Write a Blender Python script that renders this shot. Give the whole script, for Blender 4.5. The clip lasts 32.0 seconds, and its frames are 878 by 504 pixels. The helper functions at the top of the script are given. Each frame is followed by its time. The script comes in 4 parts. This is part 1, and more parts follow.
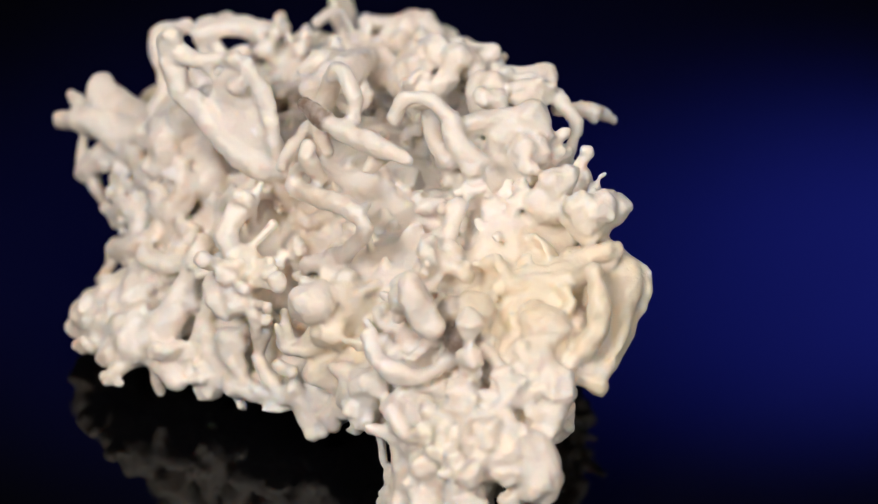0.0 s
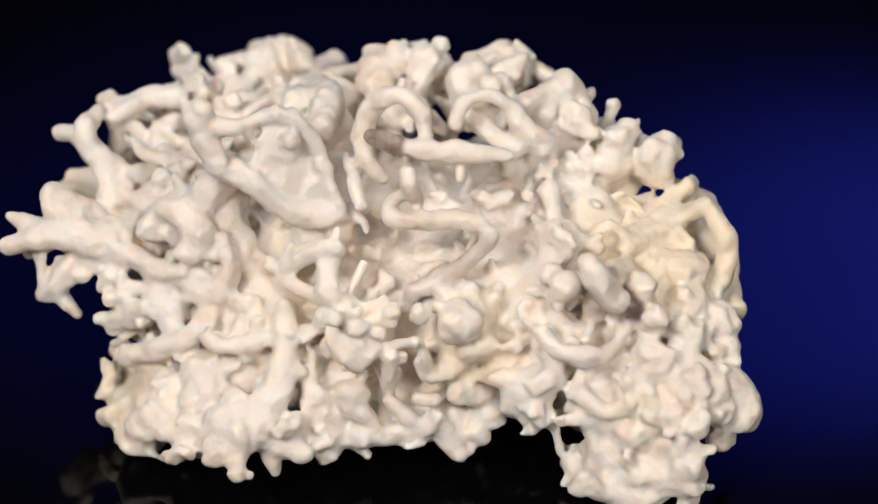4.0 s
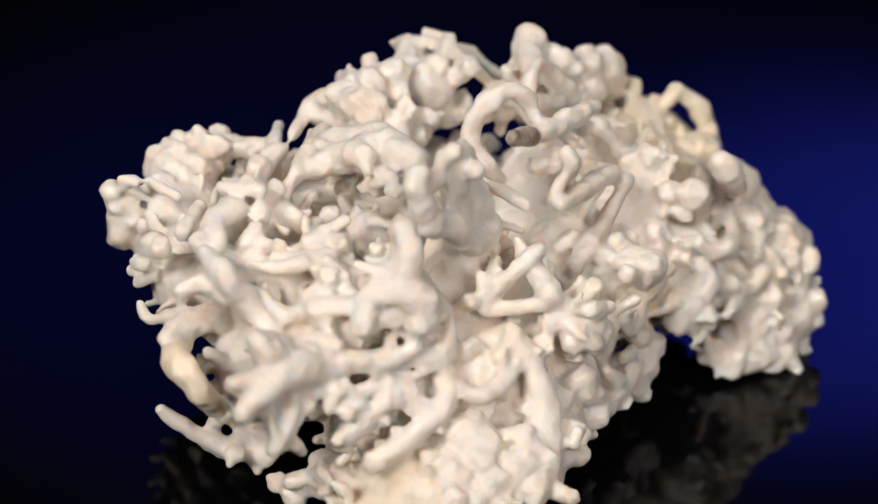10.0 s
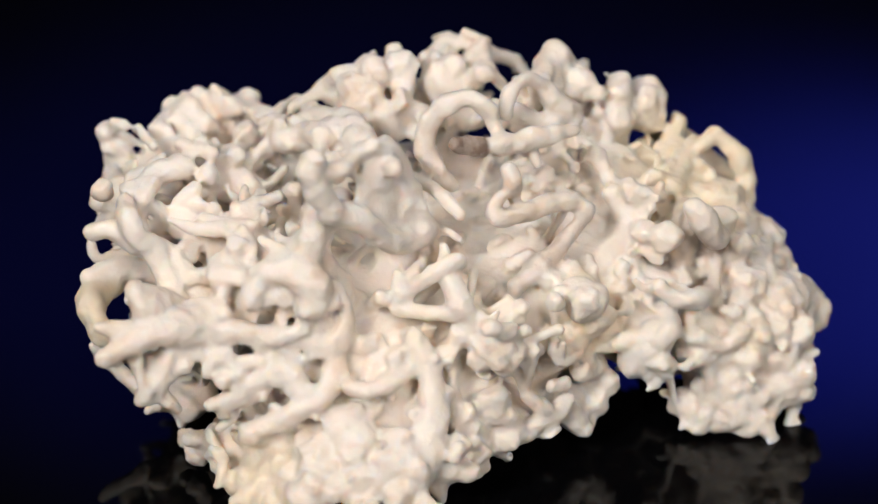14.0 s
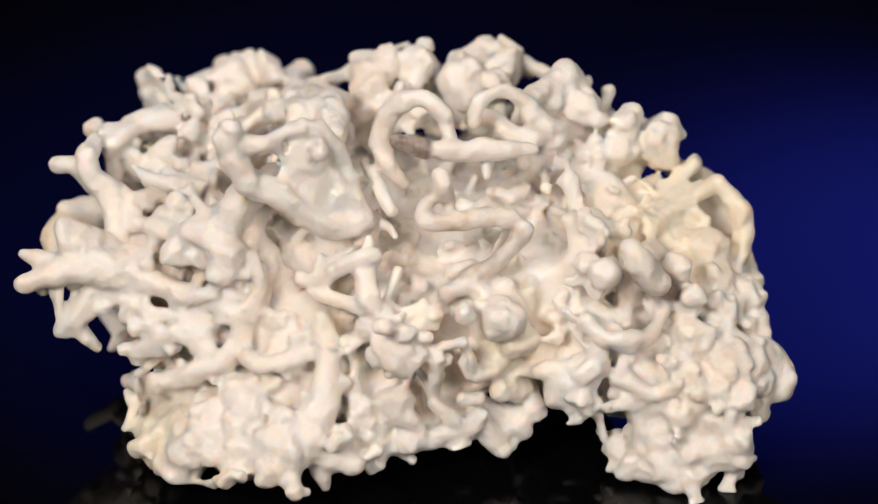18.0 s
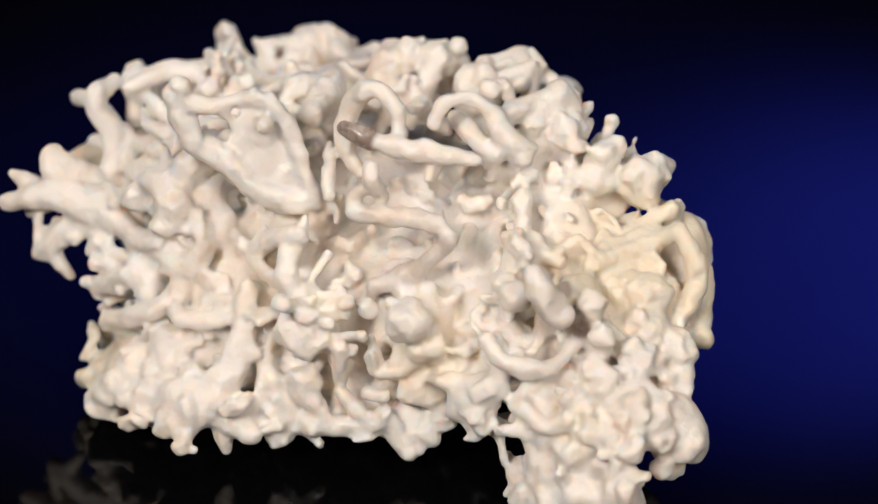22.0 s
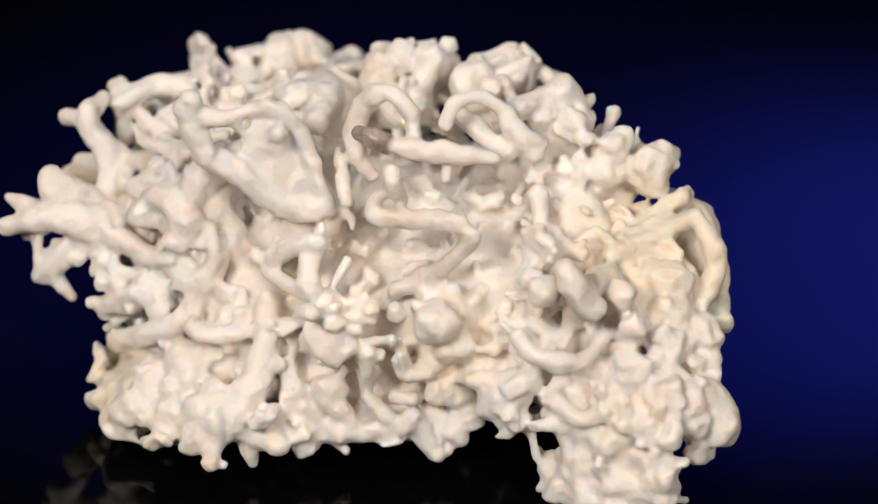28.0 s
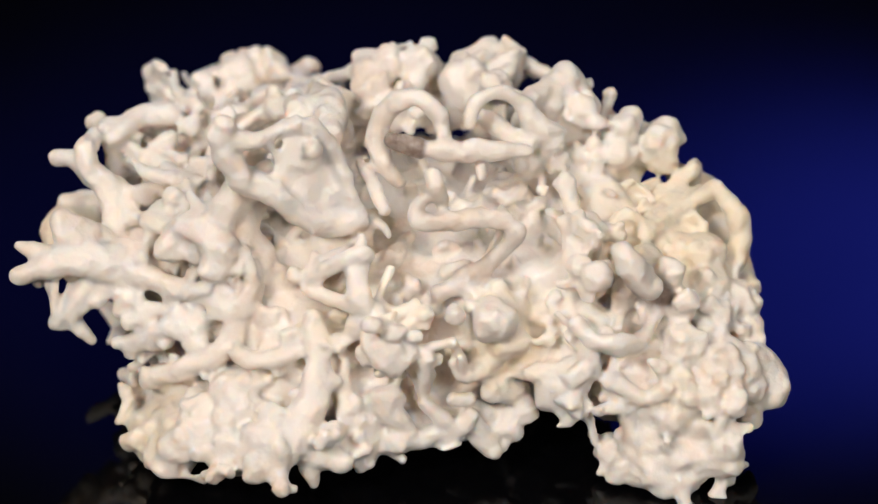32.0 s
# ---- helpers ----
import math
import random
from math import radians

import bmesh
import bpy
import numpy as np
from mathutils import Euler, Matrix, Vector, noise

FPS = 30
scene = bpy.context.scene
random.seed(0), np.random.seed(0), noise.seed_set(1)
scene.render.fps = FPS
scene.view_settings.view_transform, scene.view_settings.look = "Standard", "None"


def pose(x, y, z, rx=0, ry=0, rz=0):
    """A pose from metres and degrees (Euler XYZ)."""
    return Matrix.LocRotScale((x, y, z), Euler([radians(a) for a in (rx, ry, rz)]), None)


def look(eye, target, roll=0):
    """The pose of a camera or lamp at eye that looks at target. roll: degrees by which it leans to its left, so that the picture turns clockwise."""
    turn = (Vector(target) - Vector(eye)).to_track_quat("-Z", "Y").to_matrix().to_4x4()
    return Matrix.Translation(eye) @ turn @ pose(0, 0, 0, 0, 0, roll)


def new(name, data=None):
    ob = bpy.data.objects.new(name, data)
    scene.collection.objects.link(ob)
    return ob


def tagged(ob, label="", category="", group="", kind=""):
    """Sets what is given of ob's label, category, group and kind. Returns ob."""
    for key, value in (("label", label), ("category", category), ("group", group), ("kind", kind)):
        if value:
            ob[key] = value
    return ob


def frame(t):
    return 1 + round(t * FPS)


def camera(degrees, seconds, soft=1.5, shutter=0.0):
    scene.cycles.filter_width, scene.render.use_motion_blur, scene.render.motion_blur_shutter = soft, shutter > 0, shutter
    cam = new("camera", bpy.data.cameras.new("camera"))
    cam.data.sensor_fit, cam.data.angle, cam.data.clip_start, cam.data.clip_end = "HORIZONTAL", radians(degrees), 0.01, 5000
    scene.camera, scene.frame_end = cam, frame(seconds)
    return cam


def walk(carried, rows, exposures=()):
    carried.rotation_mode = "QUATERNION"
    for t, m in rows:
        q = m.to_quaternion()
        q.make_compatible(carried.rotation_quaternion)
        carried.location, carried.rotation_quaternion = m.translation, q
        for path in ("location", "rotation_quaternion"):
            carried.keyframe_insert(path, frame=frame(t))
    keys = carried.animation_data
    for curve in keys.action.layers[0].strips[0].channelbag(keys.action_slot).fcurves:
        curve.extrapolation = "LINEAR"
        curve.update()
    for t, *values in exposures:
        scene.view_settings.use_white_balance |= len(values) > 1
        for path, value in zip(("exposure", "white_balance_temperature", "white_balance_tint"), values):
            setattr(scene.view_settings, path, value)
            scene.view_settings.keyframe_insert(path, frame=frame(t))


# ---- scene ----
# Camera: it stands still; the specimen turns on its plate.
FOV = 15.7776
EYE = pose(0, -0.5, 0.3075, 60.189, 0, 0.0765) @ pose(0, 0, 0, 0, 0, 0.2195)
cam = camera(FOV, 32.0, soft=1.5)
cam.data.dof.use_dof = True
cam.data.dof.focus_distance = 0.542
cam.data.dof.aperture_fstop = 11.0
walk(cam, [(0, EYE), (32, EYE)], exposures=[(0, 0.0), (32, 0.0)])

# Turn of the specimen, degrees about the upright axis
TURN = [(0, 0.00), (0.5, 5.87), (1, 10.55), (1.5, 15.55), (2, 20.06), (2.5, 23.53), (3, 28.12), (3.5, 32.11), (5.5, 47.48), (6, 51.45), (6.5, 56.75), (7, 64.68), (7.5, 72.15), (8, 78.06), (8.5, 82.70), (9, 86.25), (9.5, 88.62), (10, 88.88), (10.5, 87.08), (11, 84.37), (11.5, 82.14), (12, 79.97), (12.5, 77.48), (13, 74.48), (13.5, 71.23), (14, 67.55), (14.5, 63.80), (16.5, 53.29)]
TURN += [(17, 50.72), (17.5, 48.12), (18, 46.15), (18.5, 43.77), (19, 41.19), (19.5, 38.63), (20, 35.66), (20.5, 33.26), (21, 30.27), (21.5, 27.27), (22, 24.16), (22.5, 20.33), (23, 17.87), (23.5, 15.35), (24, 13.57), (24.5, 13.93), (25, 15.14), (25.5, 17.17), (27.5, 27.85), (28, 30.74), (28.5, 33.18), (29, 35.15), (29.5, 37.51), (30, 39.26), (30.5, 41.10), (31, 42.55), (31.5, 43.62), (32, 43.94)]

# ---- world and light ----
world = bpy.data.worlds.new("studio")
world.use_nodes = True
world.node_tree.nodes["Background"].inputs[0].default_value = (0.5, 0.55, 0.7, 1)
world.node_tree.nodes["Background"].inputs[1].default_value = 0.001
scene.world = world


def softbox(name, eye, target, sx, sy, watts, colour):
    lamp = bpy.data.lights.new(name, "AREA")
    lamp.shape, lamp.size, lamp.size_y, lamp.energy, lamp.color = "RECTANGLE", sx, sy, watts, colour
    lamp.spread = radians(75)
    ob = new(name, lamp)
    ob.matrix_world = look(eye, target)
    return ob


softbox("softbox_key", (-0.45, -0.66, 0.63), (0, 0, 0.03), 0.26, 0.26, 1.17, (1.0, 0.94, 0.905))
softbox("softbox_fill", (0.4, -0.72, 0.5), (0, 0, 0.03), 0.3, 0.3, 0.61, (1.0, 0.94, 0.905))
softbox("softbox_top", (0.0, -0.05, 0.95), (0, 0, 0.03), 0.4, 0.4, 0.45, (1.0, 0.96, 0.94))


def blue_spot(eye, target, watts, angle):
    lamp = bpy.data.lights.new("backdrop_spot", "SPOT")
    lamp.energy, lamp.color, lamp.spot_size, lamp.spot_blend = watts, (0.35, 0.45, 1.0), radians(angle), 1.0
    lamp.shadow_soft_size = 0.04
    ob = new("backdrop_spot", lamp)
    ob.matrix_world = look(eye, target)
    return ob


blue_spot((0.95, 0.5, 0.62), (0.25, 1.06, 0.605), 375.0, 18)
blue_spot((-0.95, 0.5, 0.62), (-0.06, 1.06, 0.61), 66.0, 24)

# ---- materials ----


def material(name):
    m = bpy.data.materials.new(name)
    m.use_nodes = True
    n, l = m.node_tree.nodes, m.node_tree.links
    return m, n, l, n["Principled BSDF"]


def noise_node(n, l, coord, scale, detail=6.0, rough=0.55):
    t = n.new("ShaderNodeTexNoise")
    t.inputs["Scale"].default_value, t.inputs["Detail"].default_value = scale, detail
    t.inputs["Roughness"].default_value = rough
    l.new(coord, t.inputs["Vector"])
    return t


def ramp(n, l, fac, stops):
    r = n.new("ShaderNodeValToRGB")
    while len(r.color_ramp.elements) < len(stops):
        r.color_ramp.elements.new(0.5)
    for e, (p, c) in zip(r.color_ramp.elements, stops):
        e.position, e.color = p, (*c, 1)
    l.new(fac, r.inputs[0])
    return r


def tint(n, l, base, other, fac):
    mix = n.new("ShaderNodeMixRGB")
    l.new(fac, mix.inputs[0])
    l.new(base, mix.inputs[1])
    mix.inputs[2].default_value = (*other, 1)
    return mix.outputs[0]


def times(n, l, a, b):
    mul = n.new("ShaderNodeMath")
    mul.operation, mul.use_clamp = "MULTIPLY", True
    l.new(a, mul.inputs[0])
    if isinstance(b, float):
        mul.inputs[1].default_value = b
    else:
        l.new(b, mul.inputs[1])
    return mul.outputs[0]


def mineral(name):
    """White carbonate: chalky cream with faint ochre stains, sugary grain and a soft waxy sheen; creamy and smoky zones."""
    m, n, l, p = material(name)
    co = n.new("ShaderNodeTexCoord").outputs["Object"]
    zone = {}
    for key in ("cream", "smoke"):
        at = n.new("ShaderNodeAttribute")
        at.attribute_name = key
        zone[key] = at.outputs["Fac"]
    big = noise_node(n, l, co, 38, 4)
    small = noise_node(n, l, co, 260, 5)
    base = ramp(n, l, big.outputs["Fac"], [(0.36, (0.82, 0.76, 0.69)), (0.62, (0.775, 0.695, 0.605))]).outputs[0]
    stains = ramp(n, l, noise_node(n, l, co, 75, 6, 0.62).outputs["Fac"], [(0.54, (0, 0, 0)), (0.72, (1, 1, 1))]).outputs[0]
    base = tint(n, l, base, (0.55, 0.38, 0.24), times(n, l, stains, 0.45))
    base = tint(n, l, base, (0.775, 0.665, 0.50), times(n, l, zone["cream"], 0.85))
    vein = ramp(n, l, noise_node(n, l, co, 190, 4).outputs["Fac"], [(0.35, (0.45, 0.45, 0.45)), (0.6, (1, 1, 1))]).outputs[0]
    base = tint(n, l, base, (0.23, 0.165, 0.13), times(n, l, zone["smoke"], vein))
    l.new(base, p.inputs["Base Color"])
    rr = n.new("ShaderNodeMapRange")
    rr.inputs[3].default_value, rr.inputs[4].default_value = 0.36, 0.75
    l.new(small.outputs["Fac"], rr.inputs[0])
    gloss = n.new("ShaderNodeMath")
    gloss.operation, gloss.use_clamp = "MULTIPLY_ADD", True
    gloss.inputs[1].default_value = -0.3
    l.new(zone["smoke"], gloss.inputs[0])
    l.new(rr.outputs[0], gloss.inputs[2])
    l.new(gloss.outputs[0], p.inputs["Roughness"])
    p.inputs["IOR"].default_value = 1.5
    p.inputs["Coat Weight"].default_value, p.inputs["Coat Roughness"].default_value = 0.06, 0.2
    p.inputs["Subsurface Weight"].default_value = 0.6
    p.inputs["Subsurface Radius"].default_value = (1.0, 0.78, 0.58)
    p.inputs["Subsurface Scale"].default_value = 0.0016
    normal = None
    for scale, detail, strength, reach in ((260, 5, 0.38, 0.0007), (620, 4, 0.34, 0.0004), (1500, 3, 0.4, 0.0002)):
        b = n.new("ShaderNodeBump")
        b.inputs["Strength"].default_value, b.inputs["Distance"].default_value = strength, reach
        l.new(noise_node(n, l, co, scale, detail, 0.58).outputs["Fac"], b.inputs["Height"])
        if normal:
            l.new(normal, b.inputs["Normal"])
        normal = b.outputs[0]
    l.new(normal, p.inputs["Normal"])
    return m


MINERAL = mineral("white_mineral")

ACRYLIC, n_, l_, p_ = material("black_acrylic")
p_.inputs["Base Color"].default_value = (0.0012, 0.0012, 0.0016, 1)
p_.inputs["IOR"].default_value = 1.29
co_ = n_.new("ShaderNodeTexCoord").outputs["Object"]
wipe_ = noise_node(n_, l_, co_, 9, 5)
mr_ = n_.new("ShaderNodeMapRange")
mr_.inputs[3].default_value, mr_.inputs[4].default_value = 0.03, 0.07
l_.new(wipe_.outputs["Fac"], mr_.inputs[0])
l_.new(mr_.outputs[0], p_.inputs["Roughness"])

PAPER, n_, l_, p_ = material("blue_backdrop_paper")
co_ = n_.new("ShaderNodeTexCoord").outputs["Object"]
tone_ = ramp(n_, l_, noise_node(n_, l_, co_, 6, 5).outputs["Fac"], [(0.35, (0.012, 0.018, 0.24)), (0.65, (0.016, 0.022, 0.28))])
l_.new(tone_.outputs[0], p_.inputs["Base Color"])
p_.inputs["Roughness"].default_value = 0.9

STUDIO, n_, l_, p_ = material("black_studio_cloth")
co_ = n_.new("ShaderNodeTexCoord").outputs["Object"]
tone_ = ramp(n_, l_, noise_node(n_, l_, co_, 14, 6).outputs["Fac"], [(0.3, (0.006, 0.006, 0.007)), (0.7, (0.012, 0.012, 0.013))])
l_.new(tone_.outputs[0], p_.inputs["Base Color"])
p_.inputs["Roughness"].default_value = 0.95

# ---- the set ----


def slab(name, x0, x1, y0, y1, z0, z1, mat, bevel=0.0):
    bm = bmesh.new()
    bmesh.ops.create_cube(bm, size=1.0)
    for v in bm.verts:
        v.co = Vector((x0 + (v.co.x + 0.5) * (x1 - x0), y0 + (v.co.y + 0.5) * (y1 - y0), z0 + (v.co.z + 0.5) * (z1 - z0)))
    if bevel:
        bmesh.ops.bevel(bm, geom=bm.edges[:], offset=bevel, segments=2, affect="EDGES")
    me = bpy.data.meshes.new(name)
    bm.to_mesh(me)
    bm.free()
    me.materials.append(mat)
    return new(name, me)


tagged(slab("display_plate", -0.55, 0.55, -0.40, 0.62, -0.006, 0.0, ACRYLIC, 0.001),
       "polished black acrylic display plate under the specimen", "plate")
tagged(slab("table_top", -0.9, 0.9, -0.8, 1.0, -0.05, -0.006, STUDIO), "table covered with matt black cloth", "table", kind="structure")


def backdrop():
    """A paper sweep: it hangs behind the table and curves forward at its foot."""
    rows = []
    for i in range(40):
        s = i / 39
        if s < 0.3:
            a = s / 0.3 * math.pi / 2
            rows.append((1.06 - 0.06 * 0 - 0.08 * (1 - math.sin(a)), -0.045 + 0.08 * (1 - math.cos(a))))
        else:
            rows.append((1.06, 0.035 + (s - 0.3) / 0.7 * 1.7))
    bm = bmesh.new()
    grid = [[bm.verts.new((x, y, z)) for y, z in rows] for x in (-1.4, -0.7, 0.0, 0.7, 1.4)]
    for a, b in zip(grid, grid[1:]):
        for i in range(len(rows) - 1):
            bm.faces.new((a[i], b[i], b[i + 1], a[i + 1]))
    me = bpy.data.meshes.new("backdrop")
    bm.to_mesh(me)
    bm.free()
    for f in me.polygons:
        f.use_smooth = True
    me.materials.append(PAPER)
    ob = new("backdrop", me)
    ob.modifiers.new("thickness", "SOLIDIFY").thickness = 0.002
    return tagged(ob, "deep blue paper backdrop with a soft pool of light", "backdrop", kind="structure")


backdrop()
tagged(slab("wall_north", -2.0, 2.0, 1.6, 1.7, -0.8, 2.4, STUDIO), "black studio wall", "wall", kind="structure")
tagged(slab("wall_south", -2.0, 2.0, -2.1, -2.0, -0.8, 2.4, STUDIO), "black studio wall", "wall", kind="structure")
tagged(slab("wall_west", -2.1, -2.0, -2.1, 1.7, -0.8, 2.4, STUDIO), "black studio wall", "wall", kind="structure")
tagged(slab("wall_east", 2.0, 2.1, -2.1, 1.7, -0.8, 2.4, STUDIO), "black studio wall", "wall", kind="structure")
tagged(slab("ceiling", -2.1, 2.1, -2.1, 1.7, 2.4, 2.5, STUDIO), "black studio ceiling", "ceiling", kind="structure")
tagged(slab("floor", -2.1, 2.1, -2.1, 1.7, -0.9, -0.8, STUDIO), "black studio floor", "floor", kind="structure")

# ---- the specimen: one Empty at its foot, parts in millimetres ----
MM = 0.001
specimen = tagged(new("mineral_specimen"), "knobbly white coral-like mineral specimen with tangled branching tubes", "mineral specimen")
specimen.empty_display_size = 0.02
rng = random.Random(7)


LABELS = {"tip": "smoky grey glassy tip", "foot": "flaky cream foot of the crust", "fan": "smooth pale fan-shaped web",
          "funnel": "smooth cream hollow", "panel": "smooth cream upright panel", "facet": "dark smoky brown facet",
          "boulder": "smooth rounded swelling", "spike": "small pointed drip", "horn": "stout blunt horn", "droplet": "clear greyish glassy droplet"}


PIECES = []


def piece(name, verts, faces, axis, tone=(0.0, 0.0), label=""):
    """Remember one member of the specimen, in mm, until the skin is grown. axis: its core, rows of x, y, z, radius. tone: how creamy, how smoky."""
    PIECES.append((name, np.array(verts, float), faces, np.array(axis, float), tone, label or LABELS.get(name, "")))


def spline(pts, steps):
    """Catmull-Rom through points of any number of components."""
    p = [np.array(q, float) for q in pts]
    p = [2 * p[0] - p[1]] + p + [2 * p[-1] - p[-2]]
    out = []
    for a, b, c, d in zip(p, p[1:], p[2:], p[3:]):
        for k in range(steps):
            t = k / steps
            out.append(0.5 * (2 * b + (c - a) * t + (2 * a - 5 * b + 4 * c - d) * t * t + (3 * b - a - 3 * c + d) * t ** 3))
    out.append(p[-2])
    return out


def lumpy(co, amount, size, shift):
    return amount * noise.noise(Vector(co) / size + Vector((shift, 2.3 * shift, 0.7)))


def tube_mesh(pts, seg=18, bump=0.21, flat=1.0, round_start=True):
    """Skin of a branch: rings along a curve, rounded tip, uneven girth."""
    length = sum(math.dist(a[:3], b[:3]) for a, b in zip(pts, pts[1:]))
    r0 = max(q[3] for q in pts)
    line = spline(pts, max(3, min(9, int(length / r0 / max(1, len(pts) - 1) * 2.2) + 2)))
    n = len(line)
    shift = rng.uniform(0, 50)
    rings, verts, faces = [], [], []
    tan = [Vector(line[min(i + 1, n - 1)][:3] - line[max(i - 1, 0)][:3]).normalized() for i in range(n)]
    side = tan[0].orthogonal().normalized()
    frames = []
    for i in range(n):
        side = (side - tan[i] * side.dot(tan[i])).normalized()
        frames.append((Vector(line[i][:3]), side.copy(), tan[i].cross(side), max(0.05, line[i][3]), tan[i]))
    stations = []
    if round_start:
        c, s, u, r, t = frames[0]
        for a in (80, 55, 28):
            stations.append((c - t * r * math.sin(radians(a)), s, u, r * math.cos(radians(a))))
    stations += [(c, s, u, r) for c, s, u, r, t in frames]
    c, s, u, r, t = frames[-1]
    for a in (28, 55, 80):
        stations.append((c + t * r * math.sin(radians(a)), s, u, r * math.cos(radians(a))))
    for c, s, u, r in stations:
        row = []
        for k in range(seg):
            a = 2 * math.pi * k / seg
            d = s * math.cos(a) + u * math.sin(a) * flat
            q = c + d * r
            k2 = 1 + lumpy(q, bump * 1.9, 2.2 * r0, shift) + lumpy(q, bump * 1.1, 0.8 * r0, shift + 9) + lumpy(q, bump * 0.6, 0.35 * r0, shift + 4)
            row.append(len(verts))
            verts.append(tuple(c + d * r * k2))
        rings.append(row)
    for a, b in zip(rings, rings[1:]):
        for k in range(seg):
            faces.append((a[k], a[(k + 1) % seg], b[(k + 1) % seg], b[k]))
    faces.append(tuple(rings[0][::-1]))
    faces.append(tuple(rings[-1]))
    return verts, faces


def branch(*pts, tone=(0.0, 0.0), name="branch", label="", **kw):
    v, f = tube_mesh(pts, **kw)
    AXES.extend(spline(pts, 5))
    if name != "knob" and tone[1] == 0:
        SHOOTS.append(spline(pts, 5))
    length = sum(math.dist(p[:3], q[:3]) for p, q in zip(pts, pts[1:]))
    piece(name, v, f, spline(pts, max(4, int(length / len(pts) / 0.5))), tone, label)


def finger(*pts):
    """A short nub that has grown together with the crust."""
    length = sum(math.dist(p[:3], q[:3]) for p, q in zip(pts, pts[1:]))
    line = spline(pts, max(3, int(length / len(pts) / 0.5)))
    AXES.extend(line)
    FINGERS.append(line)


LUMPS, BUMPS, AXES, CLEAR, BARE, SHOOTS, FINGERS = [], [], [], [], [], [], []


def lump(x, y, z, r, sx=1.0, sy=1.0, sz=1.0):
    """A rounded swelling of the crust."""
    LUMPS.append((x, y, z, r * sx, r * sy, r * sz))


def bump(x, y, z, r, sx=1.0, sy=1.0, sz=1.0):
    """A clean rounded head that stands out of the crust."""
    BUMPS.append((x, y, z, r * sx, r * sy, r * sz))


def knob(x, y, z, dx, dy, dz, r):
    """A short nub that leaves the crust at x, y, z towards dx, dy, dz."""
    return branch((x, y, z, r * 1.15), (x + dx * 0.55, y + dy * 0.55, z + dz * 0.55, r), (x + dx, y + dy, z + dz, r * 0.88),
                  name="knob", bump=0.2, seg=10)


def block(x, y, z, r, tone=(0.0, 0.0), name="boulder"):
    """A smooth worn block that sits half in the crust."""
    bm = bmesh.new()
    bmesh.ops.create_icosphere(bm, subdivisions=4, radius=1.0)
    shift = Vector((rng.uniform(0, 40), 3.0, rng.uniform(0, 40)))
    verts = []
    for v in bm.verts:
        q = v.co
        k = 1 + 0.26 * noise.noise(q * 1.1 + shift) + 0.1 * noise.noise(q * 2.6 + shift)
        verts.append(tuple(Vector((x, y, z)) + q * r * k))
    faces = [tuple(p.index for p in f.verts) for f in bm.faces]
    BARE.extend(np.array(v) for v in verts[::60])
    bm.free()
    piece(name, verts, faces, [(*v, 0.35) for v in verts[::7]], tone)


def sheet(upper, lower, th=1.5, tone=(0.0, 0.0), name="fan", bulge=0.0):
    """A thin curved web between two ribs, in mm."""
    a, b = spline(upper, 12), spline(lower, 12)
    cols = 20
    grid = [[(1 - j / cols) * p + j / cols * q for j in range(cols + 1)] for p, q in zip(a, b)]
    verts, faces, m, w = [], [], len(grid), cols + 1
    CLEAR.extend(p for row in grid for p in row)
    for side in (0.5, -0.5):
        for i, row in enumerate(grid):
            for j, p in enumerate(row):
                du = grid[min(i + 1, m - 1)][j] - grid[max(i - 1, 0)][j]
                dv = row[min(j + 1, cols)] - row[max(j - 1, 0)]
                nrm = np.cross(du, dv)
                nrm = nrm / (np.linalg.norm(nrm) + 1e-9)
                edge = math.sin(math.pi * min(1.0, max(0.0, j / cols))) * math.sin(math.pi * i / (m - 1))
                k = side * th * (0.35 + 0.65 * edge ** 0.5) + 1.0 * noise.noise(Vector(p) / 5.0) + 0.22 * noise.noise(Vector(p) / 1.6) + bulge * edge
                verts.append(tuple(p + nrm * k))
    for s in (0, 1):
        o = s * m * w
        for i in range(m - 1):
            for j in range(cols):
                q = (o + i * w + j, o + i * w + j + 1, o + (i + 1) * w + j + 1, o + (i + 1) * w + j)
                faces.append(q if s == 0 else q[::-1])
    rim = [i * w for i in range(m)] + [(m - 1) * w + j for j in range(1, w)] + [i * w + w - 1 for i in range(m - 2, -1, -1)] + [j for j in range(w - 2, 0, -1)]
    o = m * w
    for k in range(len(rim)):
        p, q = rim[k], rim[(k + 1) % len(rim)]
        faces.append((p, q, q + o, p + o))
    piece(name, verts, faces, [(*v, 0.35) for v in verts[::3]], tone)


# inner mass
lump(-14, 8, 22, 1, 33.6, 33.6, 18)
lump(-2, -18, 22, 1, 25.2, 25.2, 16.8)
lump(-34, 2, 19, 1, 20.4, 23, 14.4)
lump(-6, 32, 26, 1, 20.4, 22.1, 12.8)
lump(7.9, -40, 17.1, 1, 13.8, 16.8, 12.6)
lump(-44, 6, 11, 1, 16.8, 15.4, 10.5)
lump(2.5, -56, 10, 1, 8.6, 8, 8.9)
lump(14.2, 3.1, 22.5, 1, 14.6, 20.6, 14.3)
lump(-27.6, 41.2, 32.7, 1, 12.1, 10.2, 9.5)
lump(-40, 28, 22, 1, 11, 12.1, 9.9)
lump(-16, 45.8, 33.7, 1, 12, 9.8, 9.7)

lump(15, -33.5, 31, 1, 13, 12, 9.5)
lump(11, -27, 36, 1, 9, 9, 9)
lump(16, -44, 27, 1, 10, 9, 9)

